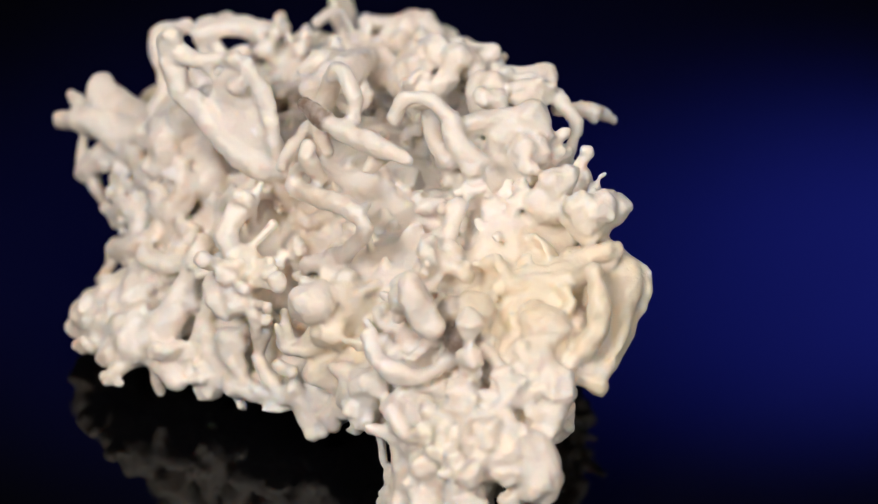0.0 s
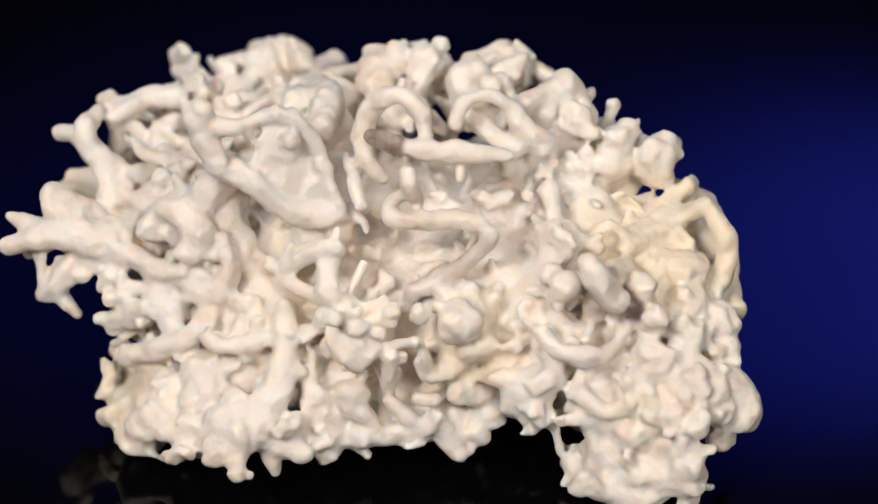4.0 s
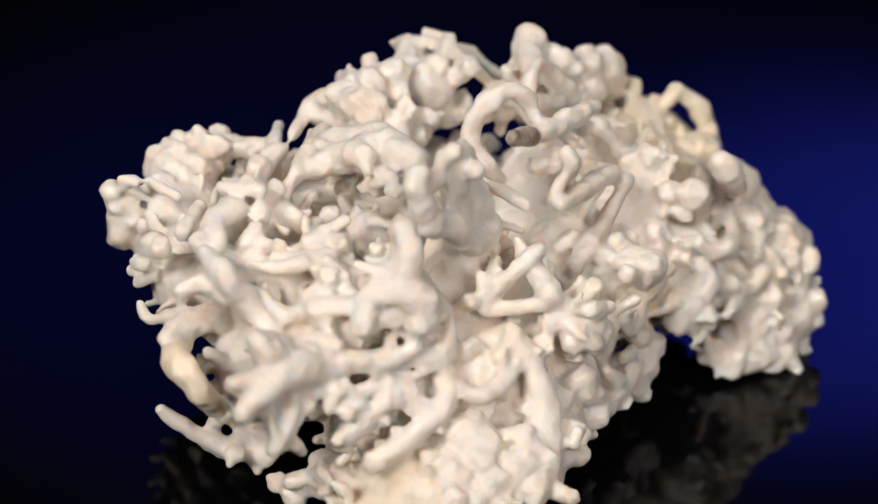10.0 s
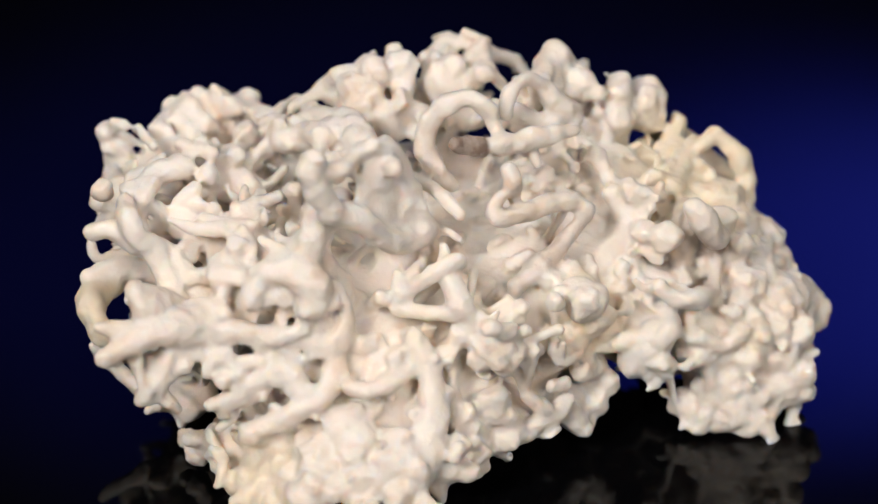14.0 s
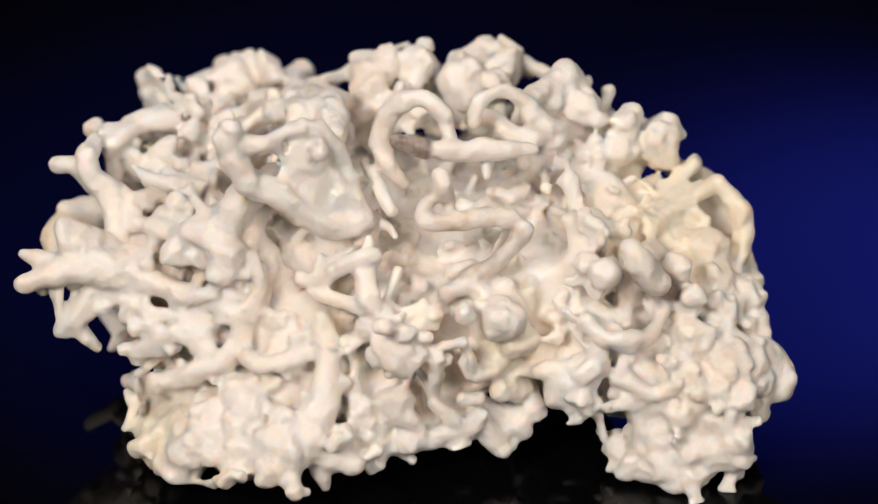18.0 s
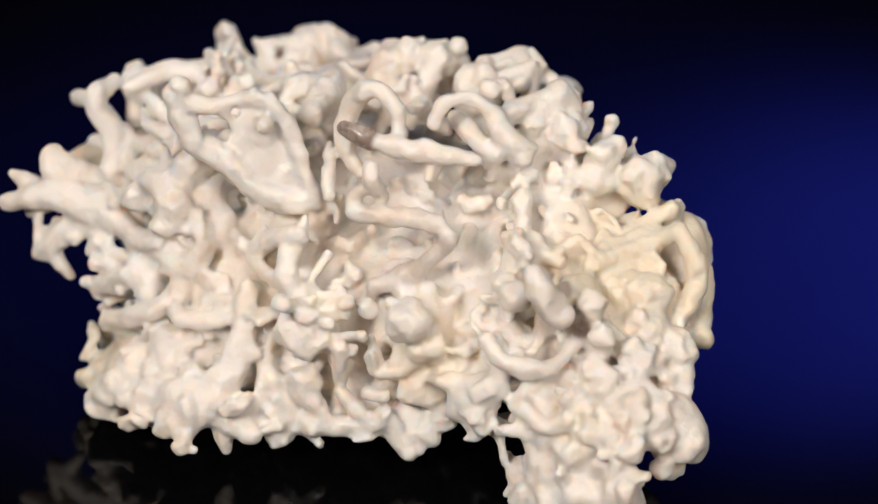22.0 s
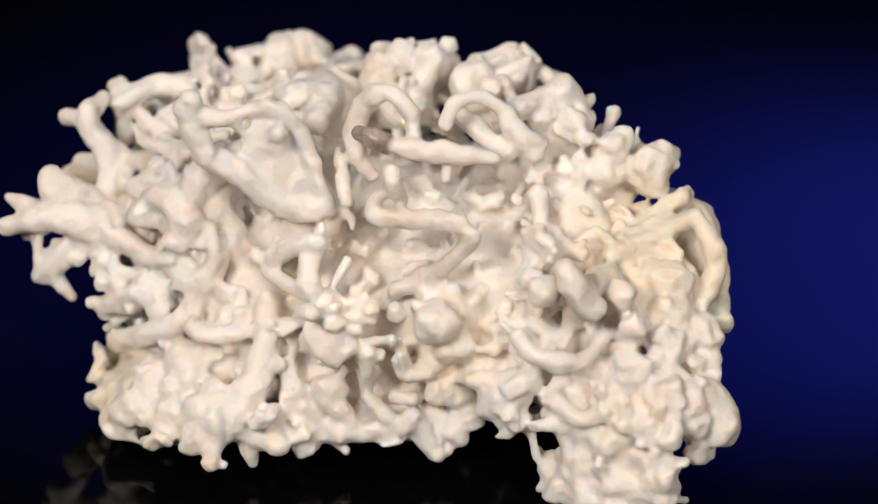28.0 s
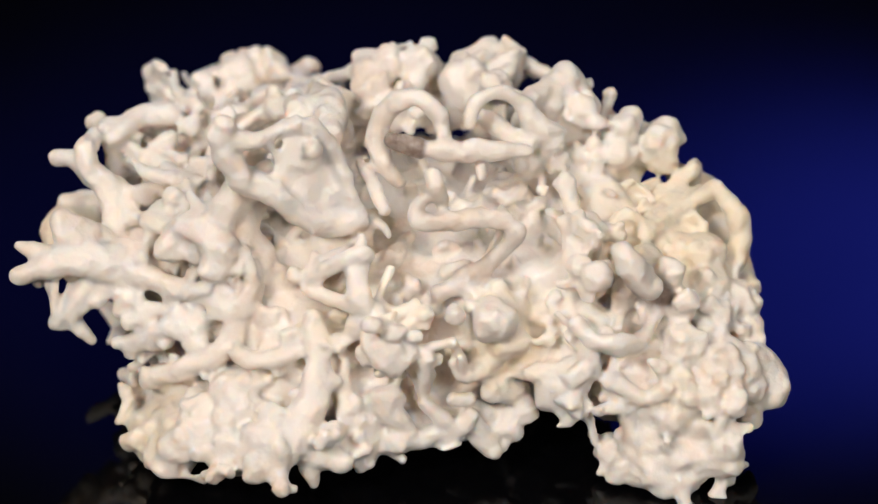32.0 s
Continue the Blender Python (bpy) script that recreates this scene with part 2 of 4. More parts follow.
# swellings of the face
lump(-27.3, -7.2, 39.6, 5)
lump(5.8, -61.4, 4.9, 5)
lump(0.1, -35, 39.2, 5)
lump(-47.7, 6.9, 36.5, 5)
lump(20.6, -16.3, 42.9, 5)
lump(-48.9, 12.2, 36.1, 5)
lump(-39, -20.2, 13, 5)
lump(15.4, -58.9, 12.6, 5)
lump(-10, -26.7, 28.4, 5)
lump(5.4, -41.1, 30.4, 5)
lump(12.5, -52.2, 23.2, 5)
lump(-1.7, 49.1, 37, 5)
lump(-3.3, 45, 39.6, 5)
lump(9.7, 45.9, 31.9, 5)
lump(0.8, 17.5, 47.7, 5)
lump(8.1, 14.5, 46.9, 5)
lump(10.3, 7.1, 44.5, 5)
lump(11.9, -10.3, 46.1, 5)
lump(14.7, -16.6, 48.7, 5)
lump(-29.3, 34.4, 43.3, 5)
lump(-27.8, 30.7, 43.7, 5)
lump(-19.3, 9.8, 50.3, 5)
lump(-3.9, 7.9, 48.5, 5)
lump(-3.2, 12.3, 46, 5)
lump(9.4, -14.4, 48.8, 5)
lump(16.9, -19.3, 43.5, 5)
lump(21.2, -37.2, 30.6, 5)
lump(17.3, -20.1, 34, 5)
lump(11.3, -20, 41.8, 5)
lump(20.6, -24, 41.7, 5)
lump(4.9, -19.1, 44.5, 5)
lump(-0.4, -15, 38.5, 5)
lump(-39.9, 7.3, 42.7, 5)
lump(-23.5, 28.1, 38.8, 5)
lump(-39.2, 31.2, 40.1, 5)
lump(-38.6, 21.1, 42.3, 5)
lump(-39.2, 26.2, 37.6, 5)
lump(-39.2, 18.5, 38.4, 5)
lump(-29.3, -2.6, 37.9, 5)
lump(-52.8, 19.6, 30.4, 5)
lump(-46.6, 18.5, 36.6, 5)
lump(-43.4, 13.9, 37.9, 5)
lump(-47.3, 13.1, 33.8, 5)
lump(-44.4, 4.7, 39.5, 5)
lump(-41.2, 1.6, 34.2, 5)
lump(-47, 14.7, 26.7, 5)
lump(-42.4, 4.1, 27.9, 5)
lump(-29.9, -3.9, 34.5, 5)
lump(-36.8, -4.9, 27.5, 5)
lump(-35.5, -20.2, 29.6, 5)
lump(-16, -24, 30.1, 5)
lump(-4.4, -36.6, 34.6, 5)
lump(14.9, -39.4, 30.9, 5)
lump(19.6, -45.9, 26.9, 5)
lump(13.3, -49.2, 26.7, 5)
lump(6.2, -48.5, 25.6, 5)
lump(-6, -44.9, 25.8, 5)
lump(3.5, -44.5, 27.9, 5)
lump(-7.1, -39.8, 27.4, 5)
lump(4.8, -51, 22.9, 5)
lump(13.1, -58.7, 17.7, 5)
lump(-52.9, 15, 18.8, 5)
lump(-49.7, 7.8, 25, 5)
lump(-44.9, 1.4, 20.4, 5)
lump(-53.3, 18.8, 7.5, 5)
lump(-56.2, 11.7, 6.4, 5)
lump(-50.6, 1.8, 13.1, 5)
lump(-50.1, -6.1, 14, 5)
lump(-54.5, -3.6, 9.5, 5)
lump(-42.5, -12.6, 19.4, 5)
lump(-45.3, -13.6, 14.9, 5)
lump(-34.7, -19.6, 14.3, 5)
lump(-29.3, -23, 12, 5)
lump(-33.9, -18.8, 8.8, 5)
lump(-33.2, -22.7, 24.3, 5)
lump(-22.2, -25.3, 10.5, 5)
lump(-20.1, -27.7, 14.8, 5)
lump(-17.2, -32, 17, 5)
lump(-10.3, -40.4, 19.7, 5)
lump(-3, -48.9, 18.6, 5)
lump(5.1, -54.3, 18.5, 5)
lump(4.4, -60.6, 14.8, 5)
lump(-1.3, -50.4, 7.6, 5)
lump(3.2, -59.7, 10.7, 5)
lump(-2.2, -50.2, 5.8, 4.5)
lump(-1.5, -52.5, 14.8, 5)
lump(-4.3, -46.5, 14.6, 5)
lump(-59.3, 1.8, 6.3, 5)
lump(-32.1, -15.3, 18, 5)
lump(-1.7, 49.1, 37, 5)
lump(10.3, 42.2, 30.3, 4.9)
lump(-11.5, 43.7, 37.7, 5)
lump(6.1, 31.3, 33.8, 5)
lump(7.4, 19.4, 43.7, 5)
lump(-2.1, 6.5, 48.9, 5)
lump(11.3, 0.2, 44, 5)
lump(-26.2, 26, 41.6, 5)
lump(-43.3, 22.1, 34.6, 5)
lump(-31.2, 38.6, 41.6, 5)
lump(-19.5, 33.4, 42.3, 5)
lump(-26.5, 11.6, 39.6, 5)
lump(10.4, 2.5, 47.5, 5)
lump(23.5, -23.5, 41.5, 5)
lump(3.5, -54.5, 19.1, 5)
lump(15.9, -52.3, 20.1, 5)

# branches, loops and nubs
knob(-24.3, 45.3, 45.3, 3.8, 4.9, 0.7, 1)
branch((-70, 32.3, 36.2, 1.3), (-66.6, 28.8, 34.7, 1.9), (-63.3, 24.3, 34.2, 2.7))
branch((-71.9, 30.6, 31.9, 1.9), (-68, 27.5, 33.4, 2.5), (-62.8, 23.6, 34, 3.2), (-56.2, 20.1, 31.3, 3.6))
branch((-67.9, 26, 22.9, 1.8), (-65.3, 24.7, 26.1, 2), (-61.7, 23.2, 29.4, 2.2), (-58.6, 20.3, 30.1, 2.1))
knob(-64.6, 25.8, 28.6, -1.6, -0.4, -2.7, 1)
knob(-65.8, 23.9, 23.1, 2, -2.1, -3.7, 1.2)
branch((-51, 19.6, 39.1, 1.7), (-51.8, 13.6, 39.7, 1.6), (-54, 11.2, 37.4, 1))
knob(-50.2, 6.2, 39.2, -1.4, 1.1, -2.2, 1.3)
branch((-47.1, 0.3, 39.1, 1.3), (-46.7, -1.7, 35, 1.3), (-48.2, -1.9, 31.4, 1.6), (-50.6, 0.4, 29.6, 1.8), (-52.4, 4.5, 31.3, 1.6), (-54.3, 9.2, 31.4, 1.6), (-56, 12.1, 31.4, 1.2))
branch((-47.4, 5.9, 43.6, 2.3), (-45.8, 4.4, 47.5, 2.3), (-41.6, 5.6, 49.3, 2.1), name="stem")
knob(-47.9, 7.8, 43.9, 3.2, 3.9, 1.4, 0.8)
knob(-46.4, 15.6, 42.4, 4.2, 3.3, 1.4, 1.1)
branch((-48.3, 3, 61, 2), (-47.7, 2.3, 57.1, 2.1), (-46.8, 0.5, 52.8, 2.2), name="stem")
branch((-46.8, 1, 52.9, 2.2), (-42.2, -2, 49.9, 2.4), (-36.9, -4.9, 44.7, 2.5), (-32.1, -7, 42.1, 2.3), (-28.6, -9.3, 43.3, 1.1), name="rib")
bump(-10.9, 21.1, 47, 4)
branch((-20.2, -10.2, 47.4, 1.5), (-21.7, -7.8, 50.6, 1.9), (-20.6, -5.2, 54, 1.9), (-19.4, -6.2, 59.1, 1.9), (-17.4, -10.5, 62.6, 1.7), (-15.6, -14.3, 60.8, 1.6), (-15.3, -16.4, 56.5, 1.4), name="loop")
branch((-20.1, -15.4, 55.7, 1.6), (-15.7, -19, 54.7, 2.1), (-11.5, -22.3, 54.9, 1.8), (-6.1, -26.9, 54.5, 1.4))
knob(-11.1, -20.3, 52.9, -1.9, -2.5, -2.4, 1.1)
branch((-21, -21.7, 48.1, 1.4), (-23.1, -22.4, 52, 1.5), (-23.2, -21.6, 54.1, 1.5))
branch((-23.8, -21.6, 50.4, 1.1), (-25.4, -19.9, 47.8, 1.4), (-24.8, -20.9, 45.6, 1.6), (-20.5, -24.9, 45.5, 1.9), (-15.6, -28.3, 45.6, 1.8), (-12.8, -31.9, 43.9, 1.4), name="loop")
branch((-13.1, -32.5, 43.6, 1.3), (-15, -30.3, 39.7, 1.5), (-18.2, -26.8, 35.1, 1.8), (-23, -23.5, 31.8, 1.9), tone=(0.0, 0.35))
branch((-8.3, -14.9, 56.5, 1.5), (-6.9, -15.6, 59.9, 1.5), (-2.5, -16.6, 60.6, 1.4), (1, -18.1, 58.2, 1.6), (2, -20, 54.8, 1.9), (5.2, -22, 51.3, 2), name="loop")
branch((-2.6, -10.8, 54.3, 1.4), (-0.8, -16.5, 52.5, 1.8), (1.2, -20.2, 50.9, 1.8))
branch((-23.2, -3.3, 49.4, 1), (-25.9, -9.5, 48.4, 1.2), (-27.9, -14.5, 46.4, 1.4))
branch((-31.8, -13.2, 42, 0.8), (-33, -14.2, 40.1, 1.5), (-36.5, -16.8, 37.7, 1.9), (-37.7, -19.1, 34.8, 1.7))
knob(-38.8, -7.7, 35.3, 1.6, 0.8, 2.8, 1.1)
knob(-37.6, -8.6, 36.2, 2, -1.4, 1.9, 1.1)
branch((-54.2, -5.5, 24.5, 1.3), (-52.3, -9.1, 24.1, 1.6), (-48.4, -12, 24.8, 1.4), (-45.3, -13.7, 25.7, 1))
branch((-61, 10, 15.5, 1.5), (-58.7, 4.5, 18.9, 1.8), (-55.6, -0.6, 22.1, 2), (-52.5, -2, 24.5, 2.1), (-50.1, -0.9, 27.4, 1.7))
bump(-59.2, 8, 22.5, 1)
branch((-57.3, 10.1, 22.1, 1.7), (-59.5, 12.6, 21.1, 1.7), (-60.9, 14.5, 19.9, 1.5))
branch((-55.4, 7.7, 26.7, 1.9), (-54.8, 4.5, 24.8, 2.1), (-55.6, 1.3, 22.5, 1.4))
bump(-61.5, 7.2, 6.8, 3.8)
bump(-62.8, 3.4, 4.3, 4.2)
bump(-61.7, 12.2, 5.9, 2.3)
bump(-63.6, 8.1, 5.9, 2.7)
knob(-62, 15, 10.7, -0, 1.5, 0.8, 1)
knob(-62, 14.2, 9.9, -2.8, 0.2, -3.6, 0.9)
branch((-63.1, -4, 9.7, 1.9), (-62, -7.2, 10, 2.3), (-60.2, -10.9, 12.3, 1.3))
branch((-60.1, -10.2, 8, 2.1), (-57.1, -14.2, 8.7, 2.3))
branch((-54.1, -4.2, 17.2, 2.8), (-55.2, -7.6, 14.6, 3.4), (-57.9, -8.6, 11.9, 1.9))
branch((-37.5, -25.1, 15.7, 1.9), (-35.8, -27.4, 12.9, 1.8), (-35.1, -28.8, 11.4, 1.2))
bump(-39.7, -23, 11, 2.7)
bump(-35.7, -24.6, 9.8, 3.1)
bump(-32.3, -26.1, 9.1, 2.9)
bump(-41.6, -22.3, 12.7, 1.9)
knob(-30.9, -28.6, 21.2, -0.8, 0.2, -4, 1.2)
branch((-27.2, -31.2, 26.6, 1), (-26.8, -32.4, 23.5, 1.2), (-26.7, -33.5, 20.4, 1))
branch((-28.4, -32.3, 16.5, 1.4), (-26.4, -33.7, 16.3, 1.5))
branch((-25.8, -33.9, 13.1, 1.2), (-27.9, -32.3, 10.4, 1.4), (-32.2, -30.4, 10.3, 1.1))
branch((-32.3, -29.2, 16.2, 1.2), (-30, -31.1, 12.9, 1.3))
branch((-24.9, -33.9, 11.8, 1.1), (-23, -34.5, 7.3, 1.9), (-22.5, -36.3, 5.2, 1.2), name="spike")
bump(-17.9, -35.4, 10, 2.7)
branch((-14.5, -42.6, 20.5, 1.8), (-16.8, -41, 20.9, 1.7), (-18.3, -40.1, 21.1, 1.1))
branch((-13.1, -44.8, 15.5, 2.3), (-12.5, -45, 19.8, 2.9), (-11.4, -47.3, 22.5, 1.9))
branch((-12.7, -48.1, 15.7, 1.1), (-14.5, -46.4, 12.9, 1), (-16.1, -45.4, 11.9, 0.5), name="spike")
branch((-5.4, -49, 43.4, 2.0), (-4.2, -50.5, 40.7, 2.9), (-2, -52.2, 36.5, 2.3), name="horn")
branch((1.4, -45.9, 37, 2.1), (-0.7, -46.1, 33.3, 2.3), (-1.8, -45.6, 29.7, 1.5), tone=(0.2, 0.5), name="horn")
branch((-12.2, -45.6, 30.8, 1.5), (-11.1, -47.8, 28.4, 1.7), (-8.7, -50.9, 27.6, 1.9), (-4, -52.3, 27, 1.6), (0.4, -51.6, 29.2, 1.4), (3.7, -49.6, 32, 1.5), name="loop")
bump(16.7, -46, 33.3, 4.1)
bump(15.6, -49.9, 30.6, 2.9)
branch((27.7, -34.9, 41.5, 1.6), (24.2, -34.8, 39.8, 1.6), (19.5, -35.2, 37.9, 1.4), tone=(1.0, 0.0))
bump(26.5, -28.5, 45.4, 3.2)
bump(24.5, -30.3, 42.9, 3)
knob(21.8, -29.5, 44.6, -0.2, 1.2, 1.8, 1.3)
branch((21.4, -24.9, 50.3, 1.8), (19.4, -26.3, 47.4, 1.7), (17.3, -26.4, 45.8, 1.7))
branch((15.1, -14.7, 55.6, 2), (9.7, -16.6, 53.7, 1.8))
bump(17.3, -17.1, 54.3, 2)
bump(16.6, -19.4, 52, 2.4)
bump(13, -19.8, 51.6, 2.2)
branch((18.4, 0.1, 53.9, 1.5), (13.2, -2.4, 53.3, 1.5))
knob(15.6, 5.6, 52.1, 3.1, 2.7, 2.2, 1.3)
knob(15.8, 5.1, 52.2, 3.5, 1.2, 2.2, 1.1)
bump(8.5, 3.1, 51.2, 5)
bump(2.5, 8.7, 56.2, 2.6)
bump(-1.3, 12.6, 55.8, 2.8)
bump(-4.2, 16.1, 53.1, 2.8)
bump(-5, 11.5, 53.2, 2.4)
bump(-7.6, 48.4, 44, 2.1)
bump(-2, 45.8, 43.3, 2.3)
bump(-7.1, 46.2, 44.7, 2.1)
bump(-1.7, 41.9, 42.6, 2.1)
branch((-4.8, 32.4, 44.2, 2), (2.8, 41.4, 41.2, 1.9))
bump(18.9, -53.9, 25.9, 3.5)
knob(12, -56.7, 25.8, 0.4, 3, 3.6, 1.5)
knob(12.6, -57, 25.6, 3.8, 0.7, 1.8, 1.3)
branch((1.6, -56.2, 22.5, 2.2), (4.9, -56.1, 24.9, 1.9), (8.1, -57, 26, 1.2))
bump(15.1, -62.5, 16.9, 4.1)
bump(11.3, -63.2, 16.6, 3.5)
bump(8.5, -62.2, 18.7, 3.3)
bump(-2.7, -53.5, 14.9, 4.4)
bump(-0, -61.1, 6.4, 4.8)
bump(-4.5, -56, 4.2, 4.4)
bump(3.8, -64.1, 6.8, 4.4)
bump(-7.3, -56.3, 2.5, 1.9)
bump(-4.6, -60.5, 1.7, 2.3)
bump(-1.7, -62.4, 2.5, 2.1)
bump(3, -65.1, 5.3, 2.5)
knob(-1.7, -56.2, 21.3, -1.2, 1.8, 1.7, 1.2)
branch((-41.8, 26.8, 43.5, 1), (-42.4, 21.6, 43.5, 1.4), (-41.9, 17.7, 44.4, 0.8))
branch((-39.2, 21.8, 44.9, 1.2), (-36.6, 18.2, 45.7, 1.4), (-35.4, 15.6, 47, 1))
branch((-20.6, 20.1, 49.4, 1.9), (-19.2, 18.1, 51.1, 2.1), (-22.3, 13.6, 52.8, 2.2), (-25.8, 12.4, 51.5, 1))
branch((-13.4, 19.8, 50.4, 2.1), (-15.3, 14.4, 52.2, 2.6), (-19.1, 8.4, 52.5, 2.6), (-23.4, 4, 52, 1.9))
branch((-7.1, 26.4, 48.2, 1.1), (1.1, 24.5, 48.9, 1.2), (2.9, 23.6, 49.8, 1.3), (0.8, 20.6, 51.9, 1.5), name="loop")
knob(-6.2, 29.5, 46.5, 7.9, 0.1, -1, 1.2)
knob(-16.3, 23.6, 48.2, 8.3, -0.7, 1.1, 1.1)
bump(0.4, 17.1, 51.1, 3.9)
bump(-6, 13.3, 51.7, 3.1)
bump(1.9, 18.6, 51.5, 2.6)
knob(11.5, 8.3, 53, 7.5, -1.4, 1.6, 1.4)
knob(12.3, 0.5, 53.8, 4.5, -1.4, 2.4, 1.2)
knob(3.1, 17, 54.2, 5, -0, 0.1, 0.9)
knob(4.1, 12.7, 54.4, 5.7, -0, 0.2, 0.9)
knob(9.7, 5.4, 52.8, 5.8, 0.4, 1, 1)
bump(9.8, 3.4, 51.6, 3)
bump(5.6, 11, 52.8, 3)
bump(7.3, -4.7, 54.7, 2.2)
branch((5.6, -15.1, 55.6, 1.8), (15.4, -15.3, 55.7, 2.7))
bump(14.1, -21.1, 53.5, 2.4)
bump(18.4, -26.2, 50.4, 2.2)
bump(23.3, -29.9, 47.7, 2.3)
bump(14.3, -23.8, 51.4, 2)
bump(4.7, -51.1, 36.7, 2.6)
bump(4.6, -54.7, 32.5, 2.2)
bump(7.6, -61.9, 21.9, 3.7)
bump(3.4, -56.3, 26.1, 2.8)
knob(-52.1, 11.9, 40.9, -3, -0.6, -1.4, 1.2)
branch((-57.1, 16.4, 32.5, 1.7), (-54.8, 10.9, 31.7, 1.8), (-53.9, 7.3, 31.8, 1.3))
branch((-58.6, 16.3, 29.1, 0.9), (-58.2, 13.6, 25.6, 2), (-59.4, 12.7, 22, 1.6), (-61.4, 15.4, 21, 1.2))
branch((-61.1, 23, 31.6, 1.4), (-64.9, 23.3, 27.5, 1.6), (-66.3, 23.8, 24.1, 1.5))
knob(-67.7, 28.3, 30, -0, -2.5, -5.1, 0.8)
branch((15.5, -44.3, 33.6, 2.2), (18.3, -47.4, 31.5, 2.4), (15, -50.3, 29.7, 3), tone=(1.0, 0.0))
knob(9.5, -56.9, 24.5, 0.3, 3.6, 4, 1.6)
knob(10.1, -56, 26.1, 3.2, 0.8, 1.2, 1.2)
bump(23.8, -47.9, 25.6, 2.6)
branch((17.6, -52.7, 27.8, 2), (19.6, -54.2, 25.6, 2.6), (18.1, -57.6, 23.2, 2))
branch((13.8, -62.1, 20.8, 1.8), (15.8, -62.5, 17.5, 3.3), (16.5, -64.8, 14.5, 2.9))
knob(13.5, -63.9, 19.5, -2.1, -0.1, 1.4, 0.9)
knob(13.2, -65.7, 16.5, -2.6, -1, -1, 1)
bump(-6.4, -52.6, 15.7, 2.4)
branch((-15.4, -42.5, 16.9, 2.3), (-14, -44.2, 19.1, 2.6))
bump(3.4, -62, 10, 4.3)
bump(-6.2, -54.7, 6.5, 3.2)
branch((25.3, -27.5, 43.6, 3), (28.8, -26.8, 45, 2.5))
knob(18.7, -0.5, 52.8, -0.5, 6.4, 2, 1.1)
branch((19.8, 0.9, 52.6, 1.5), (23.5, -4.5, 50, 1.3))
bump(25.9, -22.2, 46.1, 1.5)
knob(26.8, -21.7, 48.5, 1.2, 1.3, -0.1, 0.5)
bump(10.1, -4.9, 53.8, 1.5)
bump(13.1, -12.5, 51.8, 1.7)
bump(18.1, -14.4, 50.6, 1.9)
bump(17.6, -24.6, 48.2, 1.9)
bump(21, -21.6, 47.9, 1.7)
bump(20.9, -14.2, 49.4, 1.6)
bump(10.7, -13.2, 54, 1.4)
bump(7.4, -11.2, 54, 1.4)
knob(-31.2, 30.4, 50.2, 0.7, 6.6, 0.4, 1.2)
bump(-64.7, -2.6, 9.2, 3.7)
bump(-60.3, -2.7, 12.5, 3.7)
bump(-61.3, -10.4, 8.3, 2.8)
bump(-56.9, -14.1, 8.7, 2.8)
branch((-54.3, 41.5, 44.5, 1.7), (-52.8, 38.4, 44.7, 1.9), (-51.6, 33.4, 42, 2.1))
branch((-48.6, 38.1, 48, 1.7), (-53.1, 35.1, 47, 2.1), (-51.8, 31.2, 40.5, 2.3), (-53.4, 26.5, 34.6, 2.1))
branch((-50.6, 45.1, 32.7, 1.6), (-44.9, 42.3, 31.5, 2.2), (-40.5, 37.4, 30.8, 2.1))
branch((-42.1, 43.6, 28.6, 2.1), (-53.7, 42.8, 30, 2.7), (-57.5, 39, 27.4, 2.6), (-54.9, 36.5, 22.1, 1.9), tone=(1.0, 0.0))
branch((-46.7, 47.1, 15.9, 1.0), (-46.3, 45.5, 14.2, 1.3), (-46, 42.5, 12.1, 1.5), (-45.8, 39.8, 9.8, 1.8), (-45.5, 36.2, 7.5, 2.2), (-44.2, 32.8, 7, 2.2), (-44.3, 29.5, 6.1, 2.0))
branch((-39.4, 50.5, 32.5, 0.9), (-40.3, 49.6, 30.7, 1.0), (-41.1, 47.7, 30.6, 1.1), (-41.3, 44.9, 31.5, 1.3), (-41, 41, 31.5, 1.4))
branch((-63.8, 28.2, 40.4, 2.5), (-62.6, 27.3, 38.2, 3.1), (-55.3, 26.1, 32.4, 2.8))
branch((-54.7, 11.9, 38, 1.6), (-51.6, 11.3, 40.7, 2.2), (-50.1, 6.4, 42.3, 2.6), (-49.6, 2.7, 39.7, 2.6), (-51.8, 2.7, 37, 2.0))
branch((-48.9, 3.7, 61.2, 2.2), (-44, 0.6, 59.7, 1.5), (-37.7, -0.9, 60.3, 1.4), (-33.6, -3.7, 58.7, 1.2), name="rib")
branch((20.6, 3, 49.1, 1.5), (24.2, 4.1, 47.7, 1.4), (26.3, 5.6, 47.3, 1.5), (28.6, 7, 45.7, 1.3), (30.7, 7.8, 44, 0.9))
bump(-60.8, 1.2, 9.6, 3.3)
bump(-64.1, -0, 5.5, 3.9)
bump(-54.3, -13.1, 9.9, 3.9)
bump(19.1, -53.8, 26.3, 3.4)
bump(15.3, -58.4, 19.7, 3.2)
bump(15.5, -62.6, 16.2, 4.1)
bump(15.5, -63.2, 15.4, 3.8)
bump(8.7, -64.3, 16.9, 2.2)
bump(17.5, -46.6, 31.5, 4.2)
bump(-3.5, -57.2, 7.4, 4.2)
bump(3.5, -63.9, 9.3, 4.1)
bump(-5.7, -51.3, 16.2, 3.8)
branch((-64.7, 32.8, 32.6, 1.5), (-64.7, 29.2, 31.6, 2), (-67.5, 31, 29, 1.5))
branch((-67.2, 26.9, 31.1, 1.1), (-68.7, 25.7, 24.6, 0.7))
bump(-50.8, 1.8, 30.5, 2.2)
